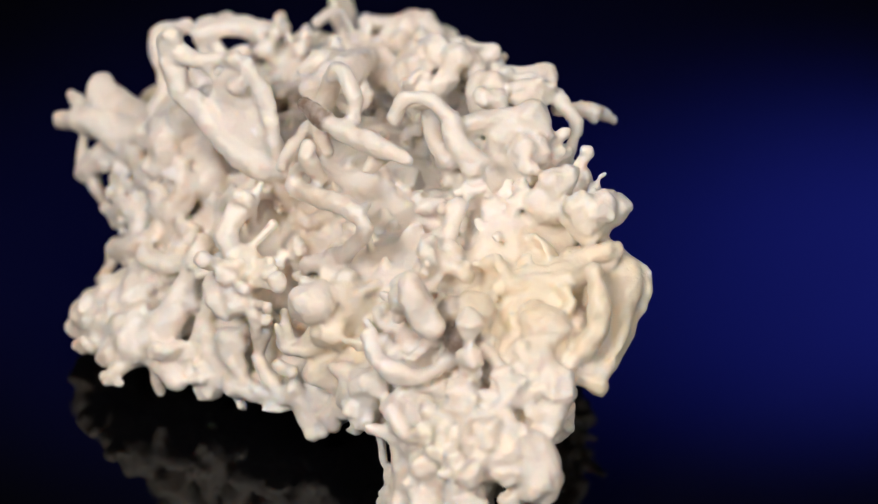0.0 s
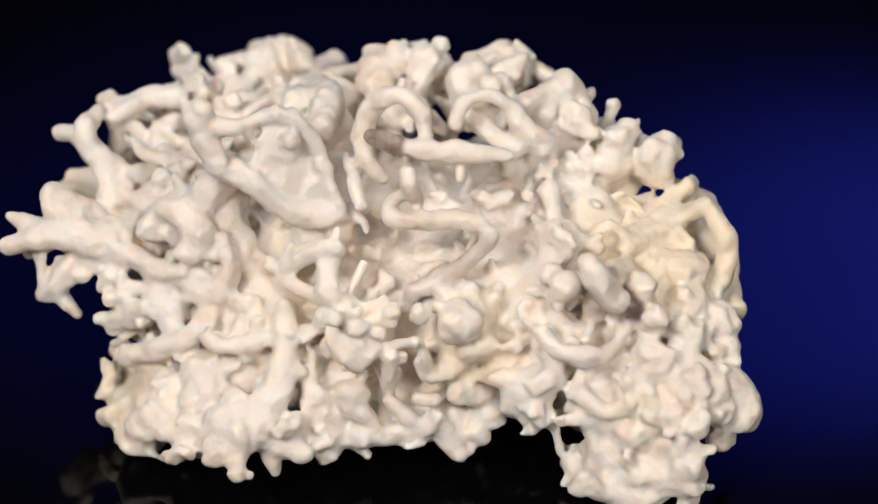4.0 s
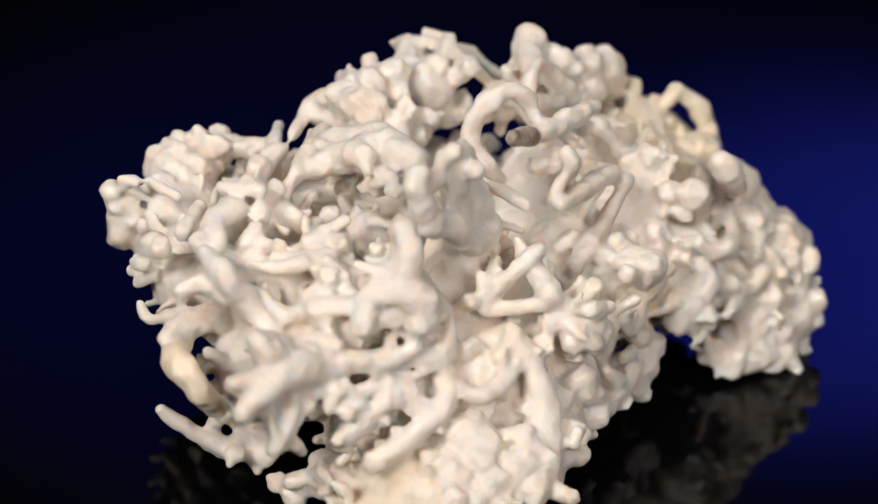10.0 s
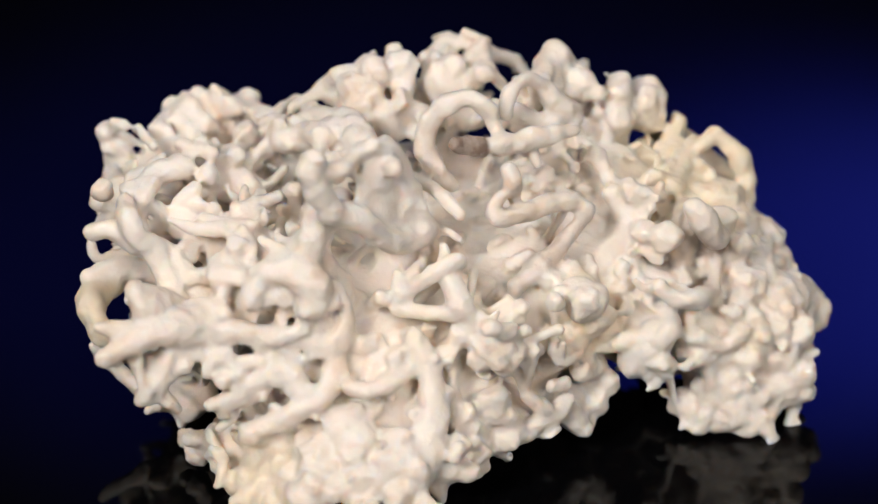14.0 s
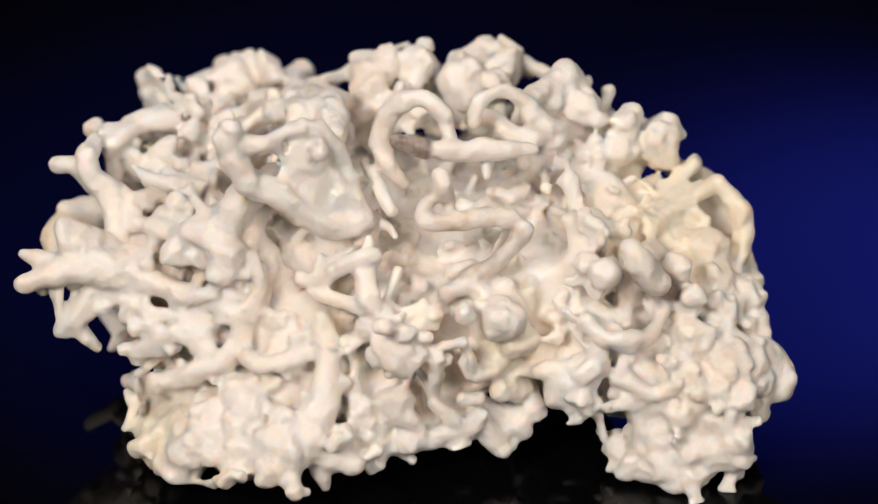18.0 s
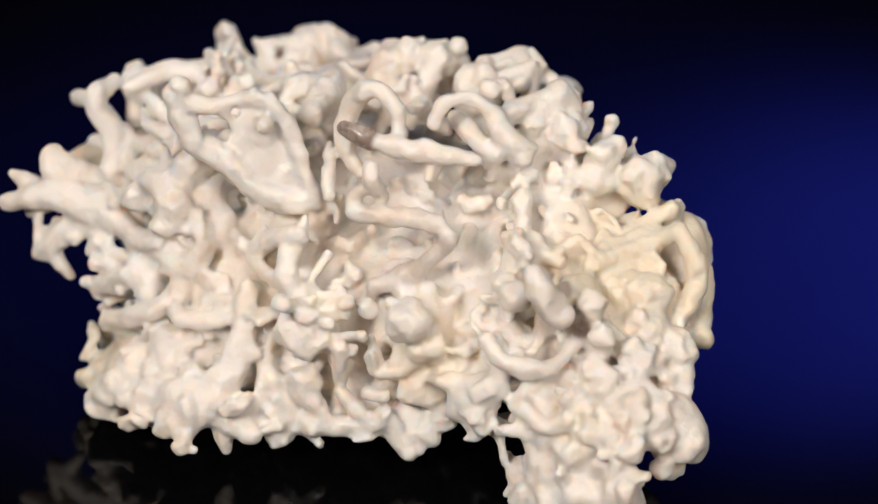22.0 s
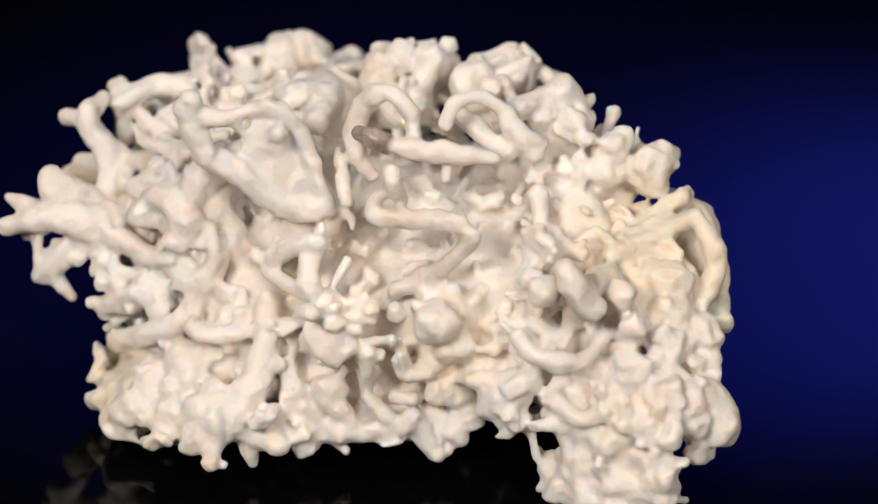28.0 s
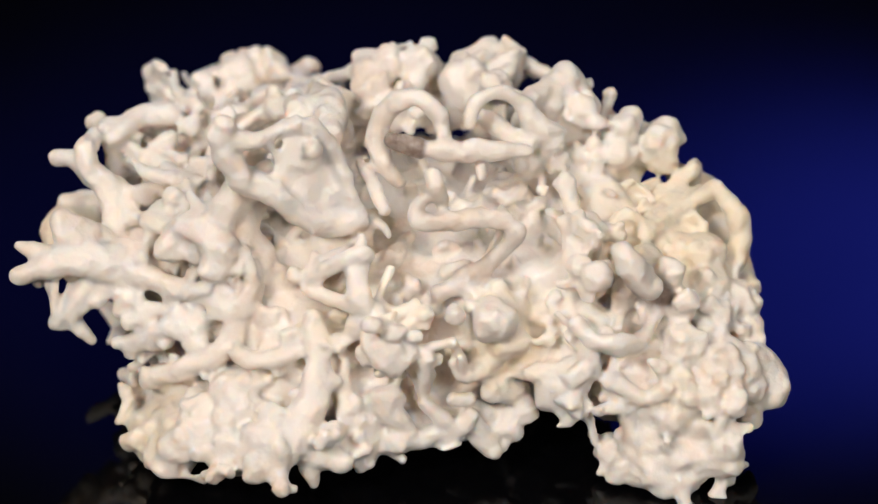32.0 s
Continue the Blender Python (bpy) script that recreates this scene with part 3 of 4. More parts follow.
branch((-61, -6, 9.1, 1.5), (-58.4, -11.6, 9.7, 1.3))
branch((-67.5, 25.3, 22.7, 1.5), (-64.4, 23.2, 26.4, 1.9), (-61.1, 21.4, 29.2, 1.9))
bump(-3.5, -58, 4.9, 4.6)
bump(-2.2, -61.6, 3.4, 3)
bump(3, -65, 7.8, 4)
bump(-5.2, -54.1, 8.7, 3.4)
bump(10.8, -62, 19.9, 4)
bump(18.3, -25.8, 45.2, 4)
bump(24.5, -29.9, 44.9, 3)
block(-59.4, 7, 5.3, 5.9, tone=(1.0, 0.0), name="foot")
block(-61.7, 9.7, 5.6, 3.6, tone=(1.0, 0.0), name="foot")
branch((-42.6, -12.6, 29.5, 1.5), (-44.5, -15.9, 25, 2.1), (-47.7, -18, 18.5, 2.4), (-51.2, -17.9, 13.5, 3.4), (-55.9, -17.2, 10.5, 3), (-60.1, -16.7, 8.7, 1.7))
branch((-51.3, -18, 12.4, 2.8), (-54.7, -15.9, 14.4, 2.4), (-57.6, -14.8, 14.3, 1.5))
branch((-51.6, -18.2, 10.9, 2.3), (-48.2, -21.5, 9.1, 2.3), (-46.8, -24.9, 8.3, 1.5))
branch((-50.4, -18.7, 10, 1.9), (-50.5, -20.2, 6.1, 1.6), (-50.4, -20.8, 4.2, 1.3))
bump(4.1, -66.8, 7.7, 2.9)
bump(4.7, -66.8, 6.3, 2.5)
bump(-7.2, -49.1, 5.6, 2.3)
bump(-7.1, -52.6, 3.4, 2.3)
bump(-0.2, -62.7, 3.8, 2.7)
bump(12.1, -63.9, 16.3, 2.9)
bump(-19.3, 21.6, 48.9, 3)
bump(-14.4, 32, 45.8, 2.4)
bump(-59.1, 0.3, 13.2, 2.5)
block(4.5, -44.8, 34.6, 4, tone=(1.0, 0.0))
branch((25.9, -38.7, 39.1, 1.4), (18.6, -38.8, 37.8, 1.4), (9.9, -40.3, 37.5, 1.3), tone=(1.0, 0.0))
branch((23.8, -36.6, 39.2, 1), (17.4, -36.9, 38.8, 1), (12.3, -38.1, 38.5, 0.9), tone=(1.0, 0.0))
bump(-19.2, 54.3, 39.7, 2.3)
bump(-31.1, 48.3, 38.8, 3)
bump(-6.5, 50.9, 40.9, 2.8)
bump(0.9, 49, 39.5, 2.6)
bump(4.4, 43, 39, 2)
bump(-36.4, 50.3, 39, 1.9)
bump(-8.7, 29.5, 45.4, 2.4)
branch((-18.8, 55.4, 34.6, 2.3), (-18.6, 56.3, 39, 2.2), (-19.9, 57.1, 43.5, 2), name="stump")
branch((-34.2, 34.8, 48.3, 1.8), (-38.5, 37.5, 48.1, 1.9), (-45.2, 36.5, 47.3, 1.7), (-45.2, 37.8, 44.6, 1.5), (-45.6, 37, 39.3, 1.6))
branch((-41.9, -0.5, 59.6, 0.9), (-40.7, -1, 56.9, 0.7), (-40.2, -1.2, 54.9, 0.3), name="spike")
knob(-21.2, 52.7, 46.2, 0.3, 2.5, 0.2, 1)
knob(-21, 52.6, 46.1, 0.3, 1.2, 0.1, 1)
bump(10, -63.1, 19, 3.2)
bump(3.9, -67.1, 9, 2.6)
bump(-0.2, -62.8, 3.7, 2.6)
bump(-4.1, -60.3, 1.4, 2.4)
bump(-6.9, -54.9, 2.5, 2.4)
bump(-7.3, -49.4, 5.9, 2.2)
bump(-6.3, 51, 43.6, 1.8)
bump(0.2, 48.2, 41.3, 1.8)
bump(7.8, 44.4, 38.7, 1.9)
bump(3.5, 40.8, 39.1, 1.6)
branch((-49.1, 31.5, 41.4, 1.5), (-48.9, 28.8, 38.7, 2), (-51.3, 24.9, 37.5, 1.3))
branch((-48.6, 20.9, 39.2, 1.5), (-47.8, 18.6, 40.9, 1.7))
branch((-57.5, 23.7, 33.7, 1.5), (-55.4, 20.1, 35.7, 1.3), (-56.2, 16.4, 35.2, 1.1))
branch((-61.4, 27.1, 33.9, 1.6), (-56.7, 25.6, 35.3, 1.7))
branch((-60.9, 17.2, 26.2, 1.5), (-59.5, 16.3, 28.6, 1.4))
branch((-24, -12.4, 57.3, 1.4), (-22.4, -13.6, 56.5, 1.8), (-20.4, -15.1, 55.8, 1.9), tone=(0.0, 1.0), name="tip")
branch((25.2, -42.5, 41.9, 1.5), (26.1, -46.3, 38.8, 1.8), (26.1, -48.4, 34.7, 1.9), (23.9, -49.3, 30.7, 1.6), tone=(1.0, 0.0), name="loop")
branch((25.2, -42.5, 42, 1.4), (22.8, -39, 38, 1.6), (18.9, -36.5, 34.6, 1.6), tone=(1.0, 0.0), name="loop")
sheet([(-37.5, -0.8, 59.9), (-34.1, -4, 59.9), (-31.1, -5.7, 54.4), (-29.8, -7.6, 48.3), (-28.3, -9.3, 41.8)], [(-42.9, -1.6, 50.8), (-39.4, -3.5, 47.7), (-35.8, -5.4, 44.4), (-32, -7.1, 41.8), (-28.3, -9.1, 41.7)], th=2.2, bulge=0.6, name="fan")
branch((-37.4, -0.8, 60.6, 1.4), (-34.1, -4.2, 60.2, 1.5), (-31.1, -5.7, 54.4, 1.5), (-29.8, -7.6, 48.4, 1.4), (-28.2, -9.2, 41.8, 1.1), name="rib")
branch((-39.6, 0.1, 54.8, 0.8), (-37.1, -2, 50.8, 0.9), (-33.5, -4.6, 45, 0.9), name="rib")
block(3.4, -49.4, 32.4, 3, tone=(0.0, 1.0), name="facet")
sheet([(29.5, -31, 39.4), (33.5, -32.5, 36.8), (33.3, -37.1, 33.2), (30.3, -42.8, 30.1), (27.4, -47.6, 27.4)], [(27.4, -33.3, 37.2), (28.3, -36.9, 34.9), (28.2, -40.3, 32.6), (27.8, -46.3, 29.5), (25.7, -48.5, 27.5)], th=5, bulge=-0.5, tone=(1.0, 0.0), name="panel")
branch((28.7, -29.9, 38, 1.7), (33.2, -32.1, 35.9, 1.5), (34.3, -35, 33.8, 1.4), (33.2, -38.2, 31.4, 1.3), (30.9, -42.8, 29.2, 1.2), (28.3, -47.2, 26.9, 1.4), (26, -50.8, 24.7, 1.9), tone=(1.0, 0.0), name="rib")
knob(34.3, -32.3, 36.7, 1.2, -1, -0.6, 0.6)
knob(33.8, -38.1, 32, 0.3, 0.2, -0, 0.6)
branch((-38.4, 2.6, 50.8, 2.2), (-42.2, 4.4, 47.5, 2.2), (-45.6, 7.5, 43.9, 1.9))
branch((-57.8, 12.7, 27.6, 1.1), (-55.4, 8.2, 27.2, 1.3))
block(-16.7, -30.7, 27.2, 5.7, tone=(1.0, 0.0))
block(-22.1, -32, 10.1, 3.3)
bump(-21.8, -32.1, 9.1, 2.9)
bump(-26.2, -28.3, 9.3, 2.3)
bump(-17.8, -35.3, 9.8, 2.7)
knob(-10.3, -47.5, 11.9, 0.5, -0.8, -5, 0.8)
knob(-7.4, -54.3, 9.6, -0.2, 0.8, 4.1, 1)
knob(-4, -61.5, 6.3, -1.3, 0.5, 3.9, 1.1)
knob(1.8, -65.4, 11.8, 0.5, -0.7, 2.9, 1.1)
knob(0.8, -62.3, 16.8, -0.5, 1, 3.2, 1.1)
bump(-48.1, 34.5, 8.3, 1.8)
bump(-50.8, 26.9, 4, 2.1)
bump(-52.9, 24.1, 3.1, 2.5)
bump(-44.6, 31.4, 4.5, 1.5)
bump(6.7, -63.6, 18.1, 3.1)
bump(3.8, -66.8, 8.1, 3.1)
bump(-2.8, -61.2, 2.4, 2.9)
bump(-6.9, -55.2, 3.3, 2.4)
bump(-10.7, -45.2, 13, 2)
bump(1.8, 22.4, 48.2, 2.4)
bump(-0.4, 17, 54, 2.2)
bump(3.7, 11.7, 55.4, 2)
bump(9.5, 5.9, 52.6, 2.4)
bump(11.4, -12.9, 52.7, 2)
bump(7.9, 16.9, 51.8, 2.2)
bump(4, 20.4, 49.9, 2.2)
bump(9.5, 13.6, 51.7, 2)
bump(23.9, -29.7, 48, 2.1)
knob(-9, -19.3, 51.7, -3.2, -3.2, -1.6, 0.9)
knob(-11.6, -42.3, 29.6, -1.2, 0.9, 1.6, 0.8)
branch((-8.4, -52.2, 20.1, 1.3), (-6.2, -55.4, 17.5, 1.4), (-3.2, -57.9, 19.3, 1.2))
branch((5.7, -59.7, 23.6, 1.2), (10.2, -59.6, 24.3, 1.2), (11.6, -61.6, 22.7, 1))
block(-36.3, -6.2, 57.6, 1.7, tone=(0.0, 0.22), name="droplet")
block(-36.5, -2.5, 61.3, 1.5, tone=(0.0, 0.15), name="droplet")

# small heads and fingers of the face
finger((-45.6, 31.3, 44.4, 0.6), (-46.1, 26.3, 44.0, 1.2), (-44.4, 22.3, 43.9, 1.4))
bump(-45.7, 28.3, 38.9, 2.4)
bump(-47.6, 18.0, 43.3, 1.9)
finger((-47.7, 13.0, 45.6, 0.9), (-49.2, 7.6, 44.7, 1.2))
finger((-45.5, 10.1, 45.3, 0.7), (-48.9, 6.4, 45.1, 1.0), (-50.3, 6.4, 43.9, 1.1))
bump(-46.2, 4.9, 41.7, 2.1)
bump(-50.5, 1.8, 40.2, 2.1)
bump(-15.0, 54.0, 42.4, 0.9)
finger((-14.9, 49.7, 43.2, 1.5), (-10.3, 50.5, 42.8, 1.3))
bump(-8.0, 49.2, 43.1, 2.3)
bump(-2.9, 46.4, 44.5, 1.9)
bump(-4.2, 39.7, 44.6, 2.1)
bump(-8.1, 43.3, 42.2, 2.3)
bump(-16.3, 21.1, 51.1, 1.8)
bump(-19.5, 13.9, 52.7, 2.2)
bump(-19.6, 9.2, 52.4, 1.8)
bump(-2.1, 18.7, 53.8, 2.2)
bump(1.6, 16.0, 55.1, 2.0)
bump(2.1, 11.1, 55.0, 2.2)
bump(-2.6, 12.5, 53.7, 2.5)
bump(-6.1, 14.7, 52.5, 2.2)
bump(3.2, 7.0, 56.5, 1.4)
finger((19.3, 9.7, 53.8, 0.7), (18.1, 7.1, 52.5, 1.2))
finger((19.9, 5.3, 54.6, 0.7), (19.0, 6.2, 52.6, 1.2))
finger((17.3, -0.6, 55.0, 1.3), (16.5, -1.5, 51.2, 1.5))
bump(10.9, 5.9, 54.1, 1.6)
bump(9.8, 2.3, 53.1, 2.2)
bump(9.6, -3.9, 54.4, 2.0)
finger((13.9, -15.2, 56.7, 1.7), (10.4, -16.9, 54.1, 1.5))
bump(20.7, -15.3, 53.4, 1.4)
finger((13.8, -19.8, 53.6, 1.8), (14.3, -21.4, 51.3, 1.8))
finger((8.8, -16.3, 56.6, 1.4), (2.9, -17.0, 56.2, 1.6))
finger((21.4, -25.4, 50.8, 2.0), (19.1, -27.2, 48.6, 1.6))
bump(25.6, -24.8, 47.0, 1.0)
finger((27.2, -29.5, 47.3, 2.2), (24.6, -31.6, 44.6, 2.0))
bump(22.1, -30.5, 47.3, 1.8)
finger((14.5, -25.7, 46.2, 1.3), (12.6, -24.9, 45.5, 1.1))
bump(16.5, -27.9, 44.8, 1.2)
bump(17.3, -27.7, 47.2, 1.0)
finger((29.6, -33.8, 41.2, 1.2), (28.5, -34.3, 38.8, 1.4))
finger((18.5, -31.1, 39.0, 0.8), (20.2, -30.9, 36.6, 0.6))
finger((21.0, -33.4, 39.6, 1.0), (19.9, -33.6, 37.3, 1.0))
finger((23.5, -39.2, 30.4, 2.2), (22.5, -44.5, 31.4, 2.0))
bump(2.3, -28.1, 45.7, 2.1)
bump(-0.1, -25.0, 43.7, 1.2)
bump(2.3, -24.5, 46.5, 0.9)
bump(4.2, -25.9, 46.4, 0.9)
finger((-12.8, -27.5, 46.0, 0.8), (-13.9, -30.1, 46.1, 0.9))
finger((0.2, -22.6, 38.1, 1.0), (-1.7, -24.1, 36.4, 1.6))
bump(-1.9, -32.7, 41.3, 1.9)
bump(-2.7, -41.2, 42.4, 0.9)
bump(0.4, -18.7, 45.9, 1.2)
bump(-52.1, 7.8, 33.8, 1.4)
finger((-55.5, 10.0, 30.2, 1.5), (-53.1, 3.4, 33.3, 1.3))
finger((-58.6, 14.8, 28.5, 1.4), (-59.3, 12.4, 25.5, 1.4))
finger((-57.1, 6.5, 25.1, 1.5), (-52.9, 5.3, 26.6, 1.7))
finger((-56.4, 4.4, 23.3, 1.2), (-55.4, 0.9, 23.3, 1.2))
finger((-61.7, 15.1, 19.8, 1.0), (-59.3, 11.9, 22.3, 1.6), (-57.9, 7.9, 25.7, 1.4))
bump(-58.9, 8.4, 22.1, 0.9)
bump(-57.7, 6.8, 20.1, 1.0)
bump(-46.4, -6.5, 28.8, 1.0)
finger((-45.1, -7.9, 26.7, 1.3), (-48.0, -6.8, 25.1, 1.2))
finger((-51.7, -3.9, 25.5, 0.7), (-53.7, -5.6, 25.4, 0.6))
bump(-56.1, -7.3, 13.6, 2.9)
bump(-61.0, -2.8, 14.6, 1.7)
bump(-58.3, -1.6, 15.5, 1.4)
bump(-56.3, -5.5, 17.9, 1.3)
bump(-50.1, -10.6, 14.8, 1.3)
finger((-57.5, -13.8, 13.4, 2.3), (-56.1, -18.2, 13.0, 2.7))
finger((-64.3, -6.9, 10.0, 1.7), (-61.3, -9.2, 10.5, 1.7))
bump(-58.7, -10.4, 7.5, 2.3)
finger((-59.9, 15.7, 14.8, 0.9), (-59.5, 13.6, 17.0, 0.8))
finger((-41.9, -19.0, 19.6, 1.5), (-42.6, -20.5, 16.1, 1.4), (-43.7, -21.0, 12.8, 1.2))
finger((-38.0, -21.6, 14.7, 1.7), (-37.9, -25.3, 18.2, 1.5), (-36.3, -26.4, 12.0, 1.2))
bump(-41.5, -22.8, 13.9, 1.7)
bump(-40.3, -22.8, 9.0, 1.9)
bump(-45.3, -20.6, 9.8, 1.7)
finger((-36.5, -27.3, 9.5, 2.1), (-30.4, -30.5, 9.2, 1.7))
bump(-35.2, -6.4, 31.4, 1.7)
bump(-40.8, -11.0, 28.9, 1.7)
bump(-44.1, -17.2, 27.5, 0.9)
bump(-43.1, -19.0, 26.8, 0.9)
bump(-41.3, -25.9, 34.0, 1.9)
bump(-37.3, -26.9, 31.2, 2.1)
finger((-40.0, -26.4, 26.8, 1.7), (-37.7, -27.3, 24.1, 1.5))
bump(-39.3, -24.8, 28.5, 1.7)
bump(-34.2, -29.1, 30.1, 1.5)
finger((-32.5, -30.0, 25.4, 1.3), (-31.9, -28.5, 18.0, 1.1))
bump(-36.2, -28.5, 26.2, 1.5)
bump(-30.4, -30.4, 24.8, 1.1)
finger((-30.9, -25.1, 11.7, 1.0), (-29.5, -27.3, 10.5, 0.9))
bump(-28.1, -17.4, 30.2, 1.3)
bump(-30.1, -24.2, 32.7, 1.1)
bump(-29.7, -26.7, 31.7, 1.7)
bump(-29.7, -17.9, 36.6, 1.1)
bump(-22.0, -35.2, 31.2, 4.0)
bump(-18.8, -36.0, 25.9, 3.6)
bump(-21.3, -33.1, 22.2, 3.1)
bump(-19.5, -28.0, 32.5, 2.1)
bump(-16.5, -30.5, 32.5, 2.5)
finger((-11.3, -31.8, 32.6, 1.0), (-13.8, -33.9, 32.4, 1.0))
bump(-23.5, -31.2, 32.7, 1.5)
bump(-28.2, -32.3, 33.4, 1.9)
bump(-30.1, -33.7, 29.3, 1.3)
finger((-28.5, -34.0, 25.7, 0.7), (-27.3, -33.4, 21.6, 0.8))
finger((-11.8, -35.3, 27.3, 1.3), (-12.0, -38.4, 28.2, 1.1))
finger((-17.9, -37.2, 19.8, 1.2), (-17.6, -40.5, 20.8, 1.2))
finger((-15.8, -35.8, 14.6, 1.7), (-21.9, -35.3, 16.9, 2.1))
bump(-13.8, -40.4, 25.9, 1.3)
bump(-12.2, -40.9, 22.2, 1.1)
finger((-14.6, -47.0, 21.5, 1.5), (-12.8, -47.8, 22.9, 1.7))
bump(-15.0, -47.5, 17.7, 1.9)
bump(-16.5, -46.2, 17.4, 0.8)
bump(-11.4, -46.3, 24.4, 1.1)
bump(-10.2, -44.8, 29.0, 2.1)
bump(-6.4, -44.7, 37.2, 2.8)
bump(-7.4, -43.1, 33.5, 1.7)
finger((-5.0, -48.3, 28.3, 0.9), (-3.0, -46.9, 29.3, 0.8))
bump(2.9, -50.5, 26.2, 1.3)
bump(4.4, -51.7, 27.3, 1.3)
bump(5.5, -54.5, 29.3, 1.3)
finger((5.1, -58.5, 26.8, 1.2), (3.2, -58.5, 24.4, 1.5))
bump(1.7, -57.3, 24.3, 1.7)
finger((10.7, -55.3, 30.0, 1.2), (10.4, -56.5, 27.6, 1.3))
finger((13.2, -56.4, 28.4, 1.2), (11.1, -57.9, 26.4, 1.2))
bump(18.9, -56.1, 26.1, 2.3)
bump(15.7, -58.2, 23.6, 1.9)
bump(21.8, -50.5, 29.0, 1.6)
bump(4.3, -49.9, 37.6, 1.5)
bump(14.9, -46.2, 33.1, 1.7)
bump(4.2, -51.6, 34.0, 1.3)
bump(14.3, -51.0, 32.1, 1.4)
finger((15.8, -62.4, 19.8, 2.1), (16.4, -65.1, 16.3, 1.9))
bump(13.9, -65.4, 13.3, 2.1)
bump(13.3, -62.1, 21.8, 1.9)
finger((4.5, -67.0, 16.7, 1.7), (5.3, -67.5, 18.9, 1.3))
bump(11.3, -65.5, 10.7, 2.1)
bump(-2.5, -56.3, 22.7, 1.5)
finger((-3.9, -52.5, 18.6, 1.3), (-6.5, -51.0, 17.5, 1.3))
bump(-8.1, -48.6, 15.7, 1.3)
finger((-5.5, -54.3, 14.5, 1.5), (-7.2, -51.9, 13.7, 1.2))
bump(-3.1, -58.4, 20.0, 1.5)
bump(2.7, -59.2, 20.3, 1.7)
bump(-0.7, -61.4, 18.2, 2.1)
bump(-4.1, -58.3, 14.7, 1.5)
bump(2.3, -63.8, 18.2, 1.9)
bump(4.3, -64.3, 20.9, 1.5)
bump(2.5, -68.7, 10.5, 2.1)
bump(2.7, -68.8, 6.1, 1.9)
bump(-7.7, -48.0, 4.0, 1.6)
finger((-9.2, -52.9, 2.1, 1.5), (-8.5, -54.0, 4.4, 1.4))
finger((-3.6, 43.3, 46.9, 1.2), (-2.1, 43.1, 43.8, 2.2))
bump(-5.4, 48.6, 45.2, 1.4)
bump(-5.3, 50.3, 41.8, 1.8)
bump(-20.8, 55.0, 44.9, 1.0)
bump(-20.6, 57.1, 43.5, 1.2)
bump(-20.6, 56.2, 40.8, 1.6)
bump(-10.4, 54.0, 38.2, 1.6)
bump(-10.8, 45.0, 42.1, 2.0)
bump(-0.6, 39.4, 40.1, 1.8)
bump(-6.5, 33.5, 44.3, 1.2)
bump(-9.0, 28.2, 46.5, 1.4)
finger((-30.0, 40.7, 46.3, 1.3), (-36.9, 43.1, 45.2, 1.5))
finger((-37.7, 36.7, 48.0, 1.5), (-44.8, 39.6, 47.6, 1.6))
bump(-22.7, 51.3, 38.3, 1.6)
bump(-41.5, 46.3, 44.7, 2.1)
bump(-33.1, 30.2, 47.2, 1.9)
finger((-37.5, 30.7, 45.8, 1.7), (-39.3, 32.4, 44.6, 1.3))
bump(-30.6, 32.3, 52.2, 1.3)
bump(-26.4, 28.1, 48.0, 1.7)
bump(-19.3, 25.1, 46.4, 1.6)
finger((-20.1, 22.9, 52.4, 1.3), (-18.8, 24.6, 48.9, 1.2))
bump(-0.8, 19.0, 54.3, 1.6)
bump(-4.8, 13.7, 54.7, 2.4)
bump(-47.8, 3.4, 62.6, 2.2)
bump(-29.6, 7.7, 49.9, 1.7)
bump(-23.0, 13.1, 46.7, 1.3)
bump(-10.9, 17.2, 40.0, 2.0)
bump(-22.5, 19.0, 41.2, 1.9)
bump(-25.4, 13.9, 40.3, 1.9)
bump(-34.7, 19.7, 42.0, 1.7)
bump(-37.9, 26.9, 43.5, 1.5)
bump(-41.8, 10.4, 45.4, 1.3)
bump(-32.0, 20.8, 44.8, 1.3)
finger((-33.9, 51.2, 33.8, 1.2), (-35.6, 48.5, 36.0, 1.2))
finger((-48.5, 38.3, 28.7, 1.1), (-46.0, 35.0, 25.0, 1.3))
finger((-66.6, 26.5, 27.4, 0.5), (-67.7, 25.5, 25.1, 0.5), (-68.6, 26.8, 23.3, 0.5))
finger((-61.9, 23.5, 28.9, 1.3), (-66.5, 23.8, 25.9, 1.1), (-68.4, 25.5, 23.4, 1.1))
bump(-63.0, 20.7, 27.3, 1.5)
bump(-60.5, 19.1, 29.1, 1.3)
finger((-48.8, 22.0, 37.0, 1.5), (-51.3, 24.5, 38.1, 1.1))
bump(-51.3, 19.9, 36.5, 1.1)
finger((-48.8, 34.6, 8.2, 1.0), (-49.8, 35.2, 7.3, 0.8))
bump(-45.7, 30.8, 3.2, 1.2)
finger((-56.9, 8.4, 9.7, 1.9), (-60.0, 4.4, 9.8, 2.2))
bump(-60.8, -1.3, 14.8, 2.0)
bump(-58.5, -7.7, 14.8, 2.4)
bump(-58.4, 2.6, 12.0, 1.3)
finger((-53.2, 10.5, 28.4, 1.5), (-52.3, 5.9, 29.2, 1.3))
bump(-48.3, 14.5, 40.5, 1.7)
bump(-55.1, 17.6, 35.8, 1.3)
bump(-48.8, -0.4, 37.1, 1.5)
bump(-40.3, -5.5, 34.5, 1.7)
finger((-37.2, -9.0, 37.2, 1.3), (-32.9, -9.7, 38.1, 1.1))
bump(-41.2, -17.0, 26.7, 1.9)
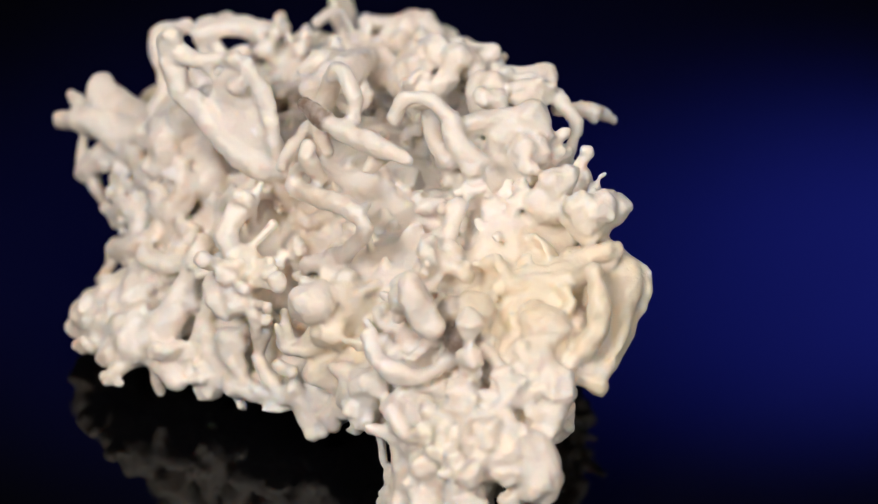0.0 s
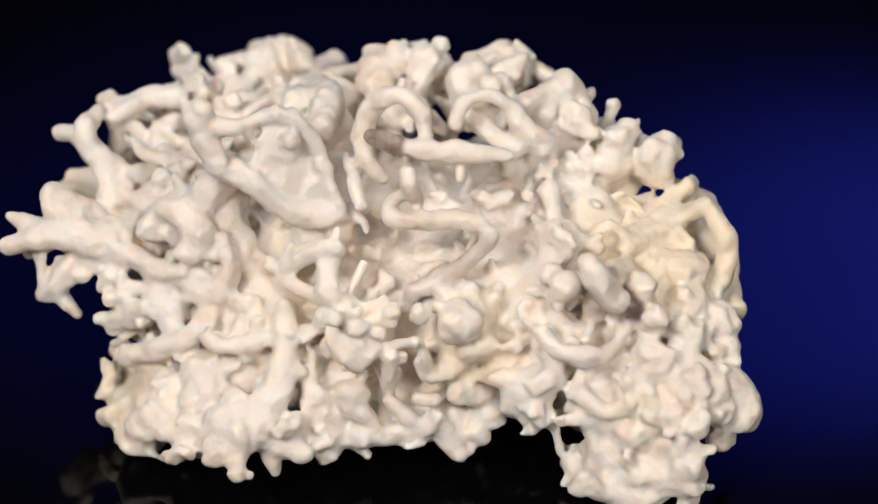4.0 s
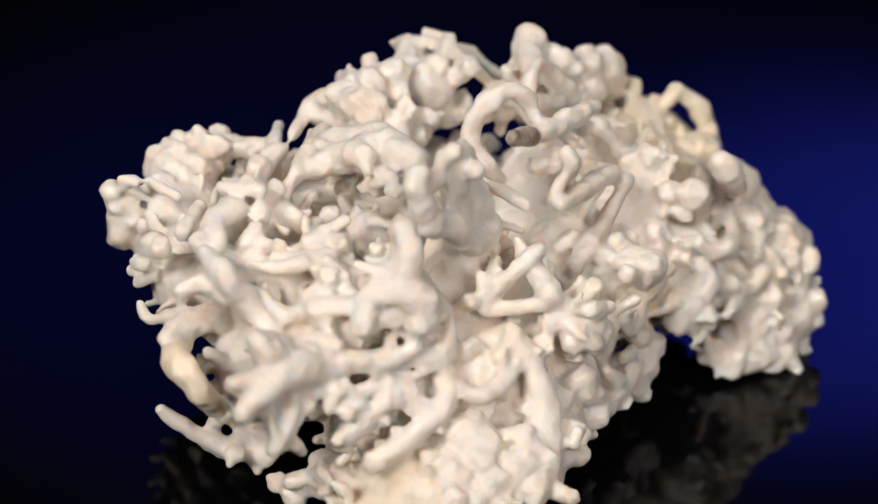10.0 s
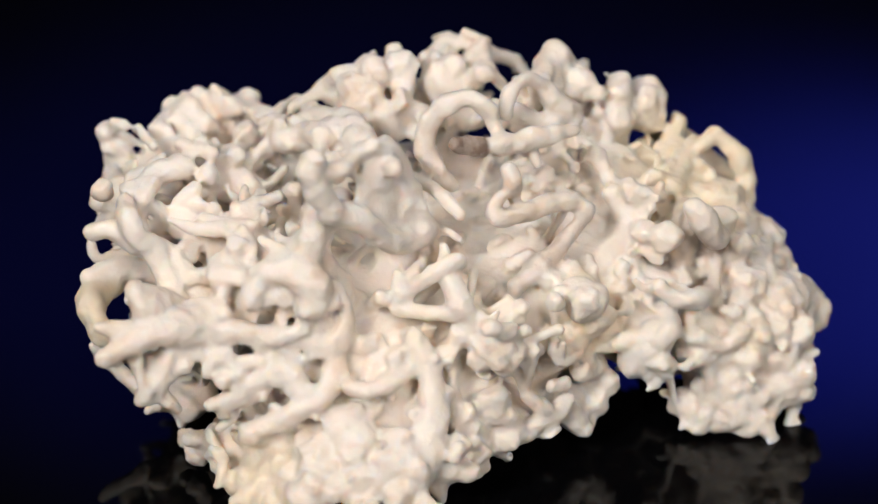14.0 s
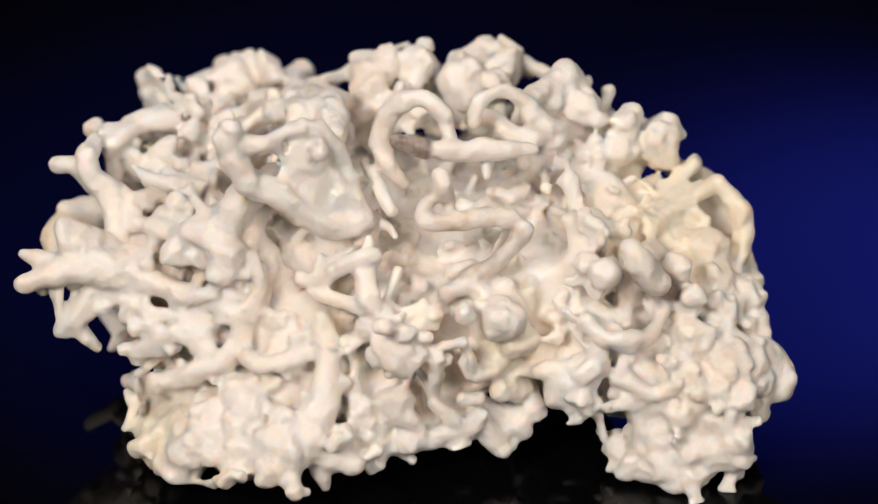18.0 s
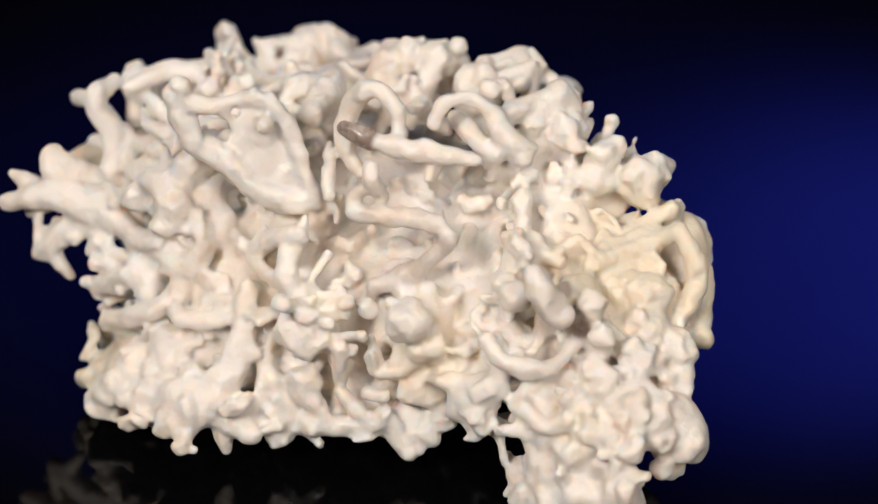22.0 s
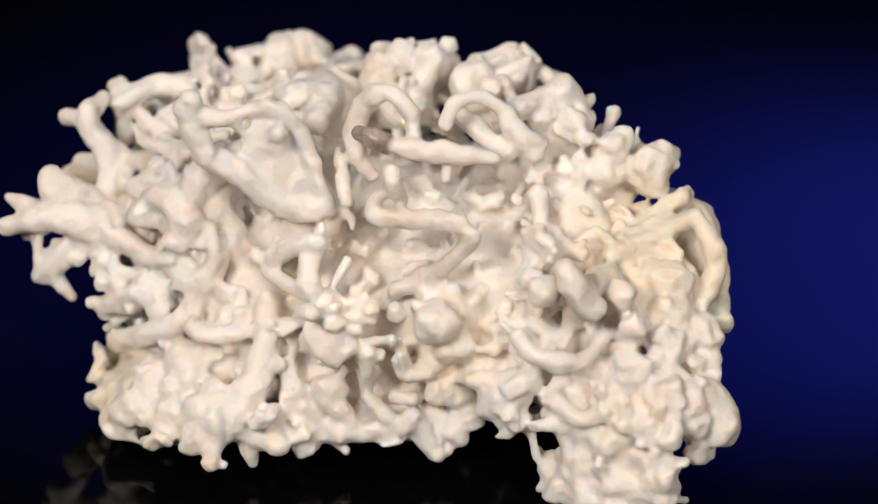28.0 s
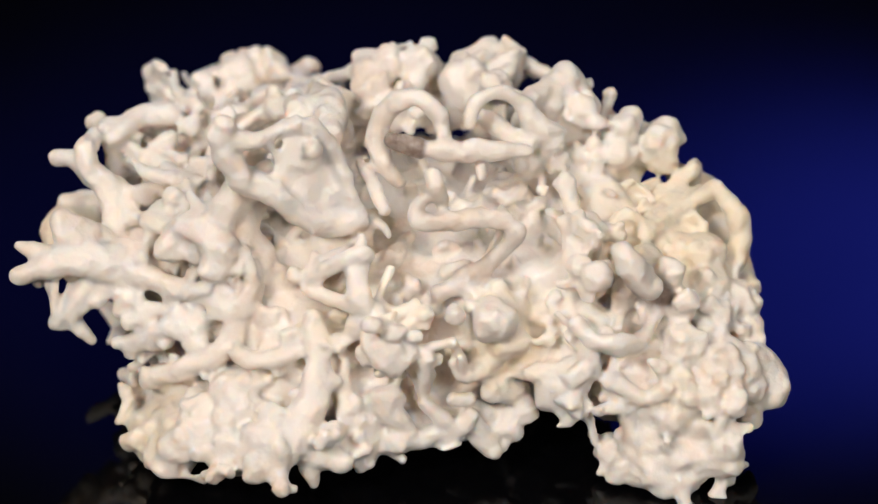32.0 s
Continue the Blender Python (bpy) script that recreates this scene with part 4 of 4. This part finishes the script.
bump(-39.4, -18.8, 29.6, 1.7)
finger((-37.1, -25.3, 29.0, 1.7), (-36.7, -27.3, 27.8, 1.5))
bump(-36.8, -23.7, 16.4, 2.3)
bump(-36.2, -27.6, 13.9, 1.7)
bump(-18.6, -36.2, 9.1, 2.2)
bump(-61.3, 14.5, 25.3, 1.5)
bump(-62.5, 15.9, 21.0, 1.3)
bump(-60.9, 14.7, 18.7, 1.3)
finger((-44.8, 0.1, 36.7, 0.9), (-45.9, -1.5, 32.1, 1.4), (-49.5, -2.1, 29.5, 1.4), (-52.7, 2.0, 28.4, 1.0))
finger((-38.8, -18.0, 33.4, 1.3), (-39.4, -7.7, 33.0, 1.3), (-36.3, -15.2, 40.6, 1.4), (-33.8, -16.4, 40.1, 1.2), (-34.0, -8.2, 30.1, 1.0))
bump(8.9, 13.5, 55.2, 1.6)
bump(-3.5, 46.9, 45.2, 1.9)
bump(-9.9, 47.7, 43.8, 1.7)
bump(3.8, 8.1, 56.3, 1.4)
finger((18.9, 3.7, 56.2, 0.9), (19.1, -0.0, 55.1, 1.2))
bump(24.9, 4.6, 48.3, 1.4)
bump(26.7, 4.7, 47.1, 1.8)
bump(23.5, -5.2, 48.9, 1.6)
bump(25.0, -17.1, 50.8, 1.5)
bump(28.3, -27.3, 47.6, 1.5)
bump(25.1, -30.6, 46.9, 2.5)
bump(28.4, -31.0, 46.0, 1.3)
bump(20.9, -28.2, 44.8, 2.1)
bump(13.3, -24.3, 48.0, 1.5)
bump(12.3, -26.3, 45.8, 1.3)
bump(18.0, -26.8, 50.5, 1.7)
bump(17.1, -27.6, 46.6, 1.3)
bump(14.2, -22.3, 53.5, 1.3)
bump(16.2, -19.7, 54.3, 1.3)
bump(-22.0, -34.0, 31.3, 1.9)
finger((15.9, -47.9, 34.3, 2.0), (18.2, -48.0, 34.9, 1.7))
bump(13.0, -51.8, 32.4, 1.7)
bump(18.6, -55.2, 27.9, 1.9)
bump(20.3, -56.3, 26.4, 2.0)
finger((9.3, -55.4, 29.3, 1.3), (12.1, -57.3, 28.3, 1.1))
bump(9.8, -58.3, 25.4, 1.5)
finger((4.6, -55.3, 34.5, 0.7), (5.1, -56.8, 32.2, 0.8))
bump(0.0, -51.2, 24.2, 1.7)
bump(-2.7, -56.9, 23.4, 1.1)
bump(1.0, -57.2, 24.7, 1.5)
bump(26.4, -51.5, 24.8, 1.9)
bump(18.2, -59.3, 21.8, 2.0)
finger((-39.2, -23.2, 26.2, 2.2), (-35.0, -27.7, 26.6, 1.9))
bump(-30.1, -26.0, 30.2, 1.7)
bump(-32.0, -28.7, 25.0, 1.6)
finger((-28.1, -31.8, 23.5, 0.9), (-27.6, -33.0, 21.4, 1.0))
bump(-41.5, -21.7, 16.2, 2.0)
bump(-36.3, -25.5, 17.3, 2.2)
bump(-39.6, -23.8, 9.9, 1.8)
finger((-31.4, -30.0, 9.8, 1.6), (-26.3, -33.5, 11.4, 1.4))
bump(-42.6, -23.4, 11.4, 1.6)
bump(-44.6, -18.6, 21.2, 1.8)
bump(-54.0, -14.6, 16.4, 2.4)
bump(-61.7, -9.8, 12.3, 1.4)
bump(4.0, 40.3, 42.6, 2.1)
bump(-10.8, 20.9, 50.7, 2.0)
lump(-43.6, 36.4, 13.5, 3.2)
lump(-42, 32.5, 9.5, 3.2)
lump(-41.5, 28, 8.5, 3.2)
lump(-67.6, -0.9, 4.8, 3.3)
lump(-63.3, -11.5, 7.2, 2.8)
lump(-57.5, -19.1, 8.4, 2.4)
lump(-59.0, -12.2, 10.3, 3.8)
lump(-48.7, -20.9, 11.0, 3.2)
lump(-41.6, -24.7, 7.7, 2.8)
lump(-36.6, -25.4, 7.0, 2.6)
lump(-28.3, -32.3, 9.8, 2.4)
lump(-19.4, -37.4, 9.6, 2.5)
lump(-14.2, -47.9, 14.7, 2.1)
lump(-65.9, 9.9, 5.0, 3.0)
lump(-66.8, 2.9, 4.3, 3.1)
lump(-66.3, -2.8, 4.1, 2.9)
lump(-63.7, -7.3, 4.1, 2.3)
lump(-41.5, -22.8, 7.8, 2.7)
lump(-36.7, -25.9, 7.3, 2.5)
lump(-9.8, -53.1, 1.5, 2.2)
lump(-6.9, -57.8, 1.5, 2.5)
lump(-2.0, -62.3, 1.0, 2.7)
lump(4.9, -66.0, 1.7, 2.7)
lump(-9.4, -50.5, 3.6, 2.2)
lump(-18.6, -37.5, 7.9, 2.7)
lump(-24.4, -33.9, 8.6, 2.9)
lump(-29.2, -32.0, 8.3, 2.5)
bump(23.0, -30.1, 37.0, 2.4)
lump(3.0, -67.4, 10.3, 3.5)
lump(1.3, -66.8, 5.4, 3.3)
lump(-3.8, -62.7, 3.5, 3.5)
lump(-5.8, -60.8, 1.3, 2.6)
lump(-8.5, -53.6, 2.6, 2.8)
lump(-8.8, -49.4, 4.5, 2.6)
lump(-5.1, -56.3, 8.8, 3.9)
lump(-8.4, -51.9, 15.3, 3.4)
bump(-8.1, -46.1, 6.8, 1.0)
bump(-8.4, -50.7, 19.9, 2.2)
lump(-2.9, -60.1, 14.7, 3.6)
lump(5.6, -65.3, 15.9, 3.1)
lump(5.6, -61.9, 22.6, 3.7)
bump(4.4, -54.6, 26.5, 1.8)
bump(-16.6, -38.1, 12.4, 2.4)
bump(-15.3, -36.8, 20.8, 2.8)
finger((-23.6, -34.9, 21.3, 1.2), (-27.0, -34.0, 21.0, 1.0))
bump(12.2, -43.1, 34.5, 1.8)
bump(-6.1, -40.0, 37.4, 2.4)


# ---- crust: the lumps grown together ----


def ico(sub):
    bm = bmesh.new()
    bmesh.ops.create_icosphere(bm, subdivisions=sub, radius=1.0)
    v = np.array([q.co[:] for q in bm.verts])
    f = np.array([[q.index for q in p.verts] for p in bm.faces])
    bm.free()
    return v, f


def forms(v, count, seed):
    """Uneven versions of a ball, so that no two nubs look alike."""
    out = []
    for k in range(count):
        shift = Vector((seed + 3.1 * k, 1.7 * k, 5.3))
        out.append(v * np.array([1 + 0.32 * noise.noise(Vector(q) * 1.2 + shift) + 0.08 * noise.noise(Vector(q) * 2.6 + shift) for q in v])[:, None])
    return out


def fuse(verts, faces, voxel, smooth, web=0.0):
    """Grow closed pieces together into one skin; returns its vertices, normals and faces. web: how far the skin reaches across gaps."""
    me = bpy.data.meshes.new("fused")
    me.from_pydata(verts.tolist(), [], faces.tolist())
    ob = new("fused", me)

    def grow():
        m = ob.modifiers.new("grow", "REMESH")
        m.mode, m.voxel_size = "VOXEL", voxel

    def push(way):
        m = ob.modifiers.new("push", "DISPLACE")
        m.strength, m.mid_level = way, 0.0

    def ease(rounds):
        m = ob.modifiers.new("ease", "SMOOTH")
        m.factor, m.iterations = 0.5, rounds

    grow()
    if web:
        push(web)
        grow()
        ease(2)
        push(-web)
    if smooth:
        ease(smooth)
    ev = ob.evaluated_get(bpy.context.evaluated_depsgraph_get())
    got = ev.to_mesh()
    co = np.empty(len(got.vertices) * 3, np.float32)
    got.vertices.foreach_get("co", co)
    no = np.empty(len(got.vertices) * 3, np.float32)
    got.vertex_normals.foreach_get("vector", no)
    quads = [tuple(p.vertices) for p in got.polygons]
    ev.to_mesh_clear()
    bpy.data.objects.remove(ob)
    bpy.data.meshes.remove(me)
    return co.reshape(-1, 3).astype(float), no.reshape(-1, 3).astype(float), quads


from mathutils.kdtree import KDTree


def crust():
    v1, f1 = ico(2)
    allv, allf, base = [], [], 0
    for x, y, z, a, b, c in LUMPS:
        allv.append(v1 * (a, b, c) + (x, y, z))
        allf.append(f1 + base)
        base += len(v1)
    co, no, quads = fuse(np.vstack(allv), np.vstack(allf), 1.2, 4)
    # hollows between the swellings
    co = co + no * np.array([min(0.4, 2.4 * noise.noise(Vector(p) / 5.5)) - 0.9 for p in co])[:, None]
    # nubs all over the first skin, clear of the heads and the branches
    pick = np.random.RandomState(3)
    heads = np.array(BUMPS)
    axes = np.array(AXES)
    clear = np.array(CLEAR + BARE)
    allv, allf, base = [co], [], len(co)
    tri = np.array([(q[0], q[1], q[2]) for q in quads] + [(q[0], q[2], q[3]) for q in quads])
    v2, f2 = ico(3)
    extra, cells = [], {}
    for i in pick.permutation(len(co)):
        p = co[i]
        if p[2] < 1.0 or p[0] > 34:
            continue
        key = tuple(int(c) for c in p // SPACING)
        near = [q for a in (-1, 0, 1) for b in (-1, 0, 1) for c in (-1, 0, 1) for q in cells.get((key[0] + a, key[1] + b, key[2] + c), ())]
        if any(((p - q) ** 2).sum() < SPACING ** 2 for q in near):
            continue
        if p[1] < 5 and (noise.noise(Vector(p) / 9.0) < -0.1 or (p[1] < -45 and pick.rand() < 0.7)):
            continue
        if (np.linalg.norm(heads[:, :3] - p, axis=1) < heads[:, 3] * 1.15).any() or (np.linalg.norm(clear - p, axis=1) < 2.6).any() or (np.linalg.norm(axes[:, :3] - p, axis=1) < axes[:, 3] * 1.3 + 0.4).any():
            continue
        cells.setdefault(key, []).append(p)
        d = no[i] + pick.normal(0, 0.35, 3)
        d /= np.linalg.norm(d)
        kind = pick.rand()
        small = 0.75
        side = np.cross(d, pick.normal(0, 1, 3))
        side /= np.linalg.norm(side)
        up = np.cross(d, side)
        flaky = 0.66 if p[1] > 12 and p[2] > 18 else 0.3
        if kind < flaky:
            # a thin curled flake standing on edge
            r = pick.uniform(1.5, 2.8) * small
            lean = d + side * pick.uniform(-0.7, 0.7)
            lean /= np.linalg.norm(lean)
            flat = np.cross(lean, up)
            extra.append((p + lean * 0.5 * r, np.array((lean * r * 1.4, up * r * pick.uniform(0.7, 1.3), flat * r * 0.36))))
            extra.append((p + lean * 1.5 * r + flat * 0.3 * r, np.array((lean * r * 0.5, up * r * 0.65, flat * r * 0.45))))
        elif kind < flaky + 0.24 * (1.3 - flaky):
            # a stout nub with one or two heads
            r = pick.uniform(1.2, 2.3) * small
            for j in range(3):
                extra.append((p + d * 0.85 * j * r + side * 0.12 * j * j * r, np.eye(3) * r * (1.0 - 0.05 * j)))
            extra.append((p + d * 1.8 * r - side * 0.8 * r, np.eye(3) * r * pick.uniform(0.5, 0.75)))
        elif kind < flaky + 0.5 * (1.3 - flaky):
            # a bent finger, thick at the root
            r = pick.uniform(1.15, 1.8) * small
            q = p - d * 0.3 * r
            for j in range(pick.randint(4, 8)):
                extra.append((q.copy(), np.eye(3) * r))
                q = q + (d + side * 0.3 * j) * r * 0.7
                r *= 0.93
        else:
            # a wavy ridge
            r = pick.uniform(1.0, 1.6)
            for j in range(-2, 3):
                for k in (0, 1):
                    extra.append((p + d * (1.2 * k + 0.4 - 0.2 * j * j) * r + side * j * r * 0.95 + up * 0.5 * r * math.sin(1.7 * j), np.eye(3) * r * pick.uniform(0.8, 1.05)))
    # the worn foot carries no nubs on its outer side
    extra = [e for e in extra if not (e[0][0] < -67 and e[0][1] > 9 and e[0][2] < 12)]
    # roots: the crust swells up round each branch where the two meet
    tree = KDTree(len(co))
    for i, p in enumerate(co):
        tree.insert(p, i)
    tree.balance()
    def stalk(p, r):
        foot = np.array(tree.find(p)[0])
        run = np.linalg.norm(foot - p)
        n = int(run / (0.7 * r)) + 1
        for j in range(1, n + 1):
            extra.append((p + (foot - p) * j / n, np.eye(3) * r))

    for i, (x, y, z, r) in enumerate(axes):
        gap = tree.find((x, y, z))[2] / r
        if gap < 1.2:
            extra.append((np.array((x, y, z)), np.eye(3) * r * (1.3 - 0.26 * gap)))
        elif gap < 2.1 and i % 7 == 0:
            stalk(np.array((x, y, z)), r * 0.72)
    # flared feet where a branch leaves the crust
    for line in SHOOTS:
        for run in (line, line[::-1]):
            x, y, z, r = run[0]
            if tree.find((x, y, z))[2] < r + 2.2:
                for q, k in zip(run, (1.3, 1.2, 1.12, 1.05, 1.0)):
                    extra.append((q[:3], np.eye(3) * q[3] * k))
                stalk(np.array((x, y, z)), r)
    for p in CLEAR[::2]:
        if 1.0 < tree.find(p)[2] < 7.0:
            stalk(np.array(p), 1.0)
    for x, y, z, a, b, c in BUMPS:
        if 0.6 * a < tree.find((x, y, z))[2] < 9.0:
            stalk(np.array((x, y, z)), a * 0.7)
        extra.append((np.array((x, y, z)), np.diag((a, b, c)) * pick.uniform(0.85, 1.0)))
        for j in range(3):
            k = pick.normal(0, 1, 3)
            k /= np.linalg.norm(k)
            extra.append((np.array((x, y, z)) + k * a * 0.62, np.eye(3) * a * pick.uniform(0.4, 0.62)))
    for line in FINGERS:
        for q in line:
            extra.append((q[:3], np.eye(3) * q[3] * 1.05))
        q = line[-1]
        if tree.find(q[:3])[2] > 0.5 * q[3]:
            stalk(q[:3], q[3] * 0.85)
    shapes = forms(v2, 12, 4.0)
    for q, rr in extra:
        allv.append(shapes[pick.randint(12)] @ rr + q)
        allf.append(f2 + base)
        base += len(v2)
    for name, verts, faces, axis, tone, label in PIECES:
        allv.append(verts)
        allf.append(np.array([(f[0], f[k], f[k + 1]) for f in faces for k in range(1, len(f) - 1)]) + base)
        base += len(verts)
    co, no, quads = fuse(np.vstack(allv), np.vstack([tri] + allf), 0.36, 2, 0.16)
    # small swellings and pits
    lift = np.empty(len(co))
    for i, p in enumerate(co):
        v = Vector(p)
        lift[i] = 0.16 * noise.noise(v / 2.6) + 0.09 * noise.noise(v / 1.1 + Vector((5, 1, 3))) + 0.04 * noise.noise(v / 0.5)
    co = co + no * lift[:, None]
    co[:, 2] = np.maximum(co[:, 2], 0.05)
    quads = np.array([q if len(q) == 4 else (*q, q[2]) for q in quads])
    split(co, quads)


def normals_of(co, quads):
    face = np.cross(co[quads[:, 2]] - co[quads[:, 0]], co[quads[:, 3]] - co[quads[:, 1]])
    out = np.zeros_like(co)
    for k in range(4):
        for c in range(3):
            out[:, c] += np.bincount(quads[:, k], face[:, c], len(co))
    return out / (np.linalg.norm(out, axis=1)[:, None] + 1e-12)


def blurred(value, quads, rounds):
    a, b = quads.ravel(), np.roll(quads, 1, axis=1).ravel()
    count = np.bincount(a, minlength=len(value)) + np.bincount(b, minlength=len(value))
    for k in range(rounds):
        value = 0.4 * value + 0.6 * (np.bincount(a, value[b], len(value)) + np.bincount(b, value[a], len(value))) / np.maximum(count, 1)
    return value


def split(co, quads):
    """Cut the grown skin into its members, each one a mesh of its own with the shading of the whole."""
    samples = [(q, i) for i, piece_ in enumerate(PIECES) for q in piece_[3]]
    tree = KDTree(len(samples))
    for k, (q, i) in enumerate(samples):
        tree.insert(q[:3], k)
    tree.balance()
    owner = np.full(len(co), -1)
    for i, p in enumerate(co):
        best = 0.5
        for place, k, far in tree.find_n(p, 5):
            gap = far - samples[k][0][3] * 1.12
            if gap < best:
                best, owner[i] = gap, samples[k][1]
    tones = np.array([piece_[4] for piece_ in PIECES] + [(0.0, 0.0)])[owner]
    for x, y, z, r, amount in CREAMY:
        far = np.linalg.norm(co - (x, y, z), axis=1) / r
        tones[:, 0] = np.maximum(tones[:, 0], amount * np.clip(1.6 - 1.2 * far, 0, 1))
    for x, y, z, r, amount in SMOKY:
        far = np.linalg.norm(co - (x, y, z), axis=1) / r
        tones[:, 1] = np.maximum(tones[:, 1], amount * np.clip(1.8 - 1.4 * far, 0, 1))
    cream, smoke = blurred(tones[:, 0], quads, 10), blurred(tones[:, 1], quads, 3)
    normal = normals_of(co, quads)
    of_face = owner[quads[:, 0]]
    sizes = np.bincount(of_face + 1, minlength=len(PIECES) + 1)
    of_face = np.where(sizes[of_face + 1] < 40, -1, of_face)
    for i in range(-1, len(PIECES)):
        faces = quads[of_face == i]
        if not len(faces):
            continue
        used, index = np.unique(faces, return_inverse=True)
        name, label = ("crust", "lumpy fused white crust with knobbly nubs") if i < 0 else (PIECES[i][0], PIECES[i][5])
        member(name, co[used] * MM, index.reshape(-1, 4), normal[used], cream[used], smoke[used], label)


def member(name, verts, faces, normal, cream, smoke, label):
    me = bpy.data.meshes.new(name)
    me.from_pydata(verts.tolist(), [], [tuple(dict.fromkeys(f)) for f in faces.tolist()])
    me.update()
    me.shade_smooth()
    me.normals_split_custom_set_from_vertices(normal.tolist())
    for key, value in (("cream", cream), ("smoke", smoke)):
        me.attributes.new(key, "FLOAT", "POINT").data.foreach_set("value", value.astype(np.float32))
    me.materials.append(MINERAL)
    ob = new(name, me)
    ob.parent = specimen
    if label:
        tagged(ob, label)
    return ob


# creamy and smoky zones of the mineral: x, y, z, radius in mm, amount
CREAMY = [(15, -42, 37, 13, 1.0), (21, -32, 39, 9, 0.8), (-19, -35, 24, 8, 0.75), (-40, -13, 29, 5, 0.6), (-62, 8, 7, 9, 0.8), (-2, -60, 19, 5, 0.5), (-31, -24, 33, 6, 0.4)]
SMOKY = [(-4.5, -49.5, 36.5, 3.6, 1.0), (2, -50, 33, 3, 0.7)]
SPACING = 4.4
crust()


def motions():
    walk(specimen, [(t, pose(0, 0, 0, 0, 0, a)) for t, a in TURN])


motions()
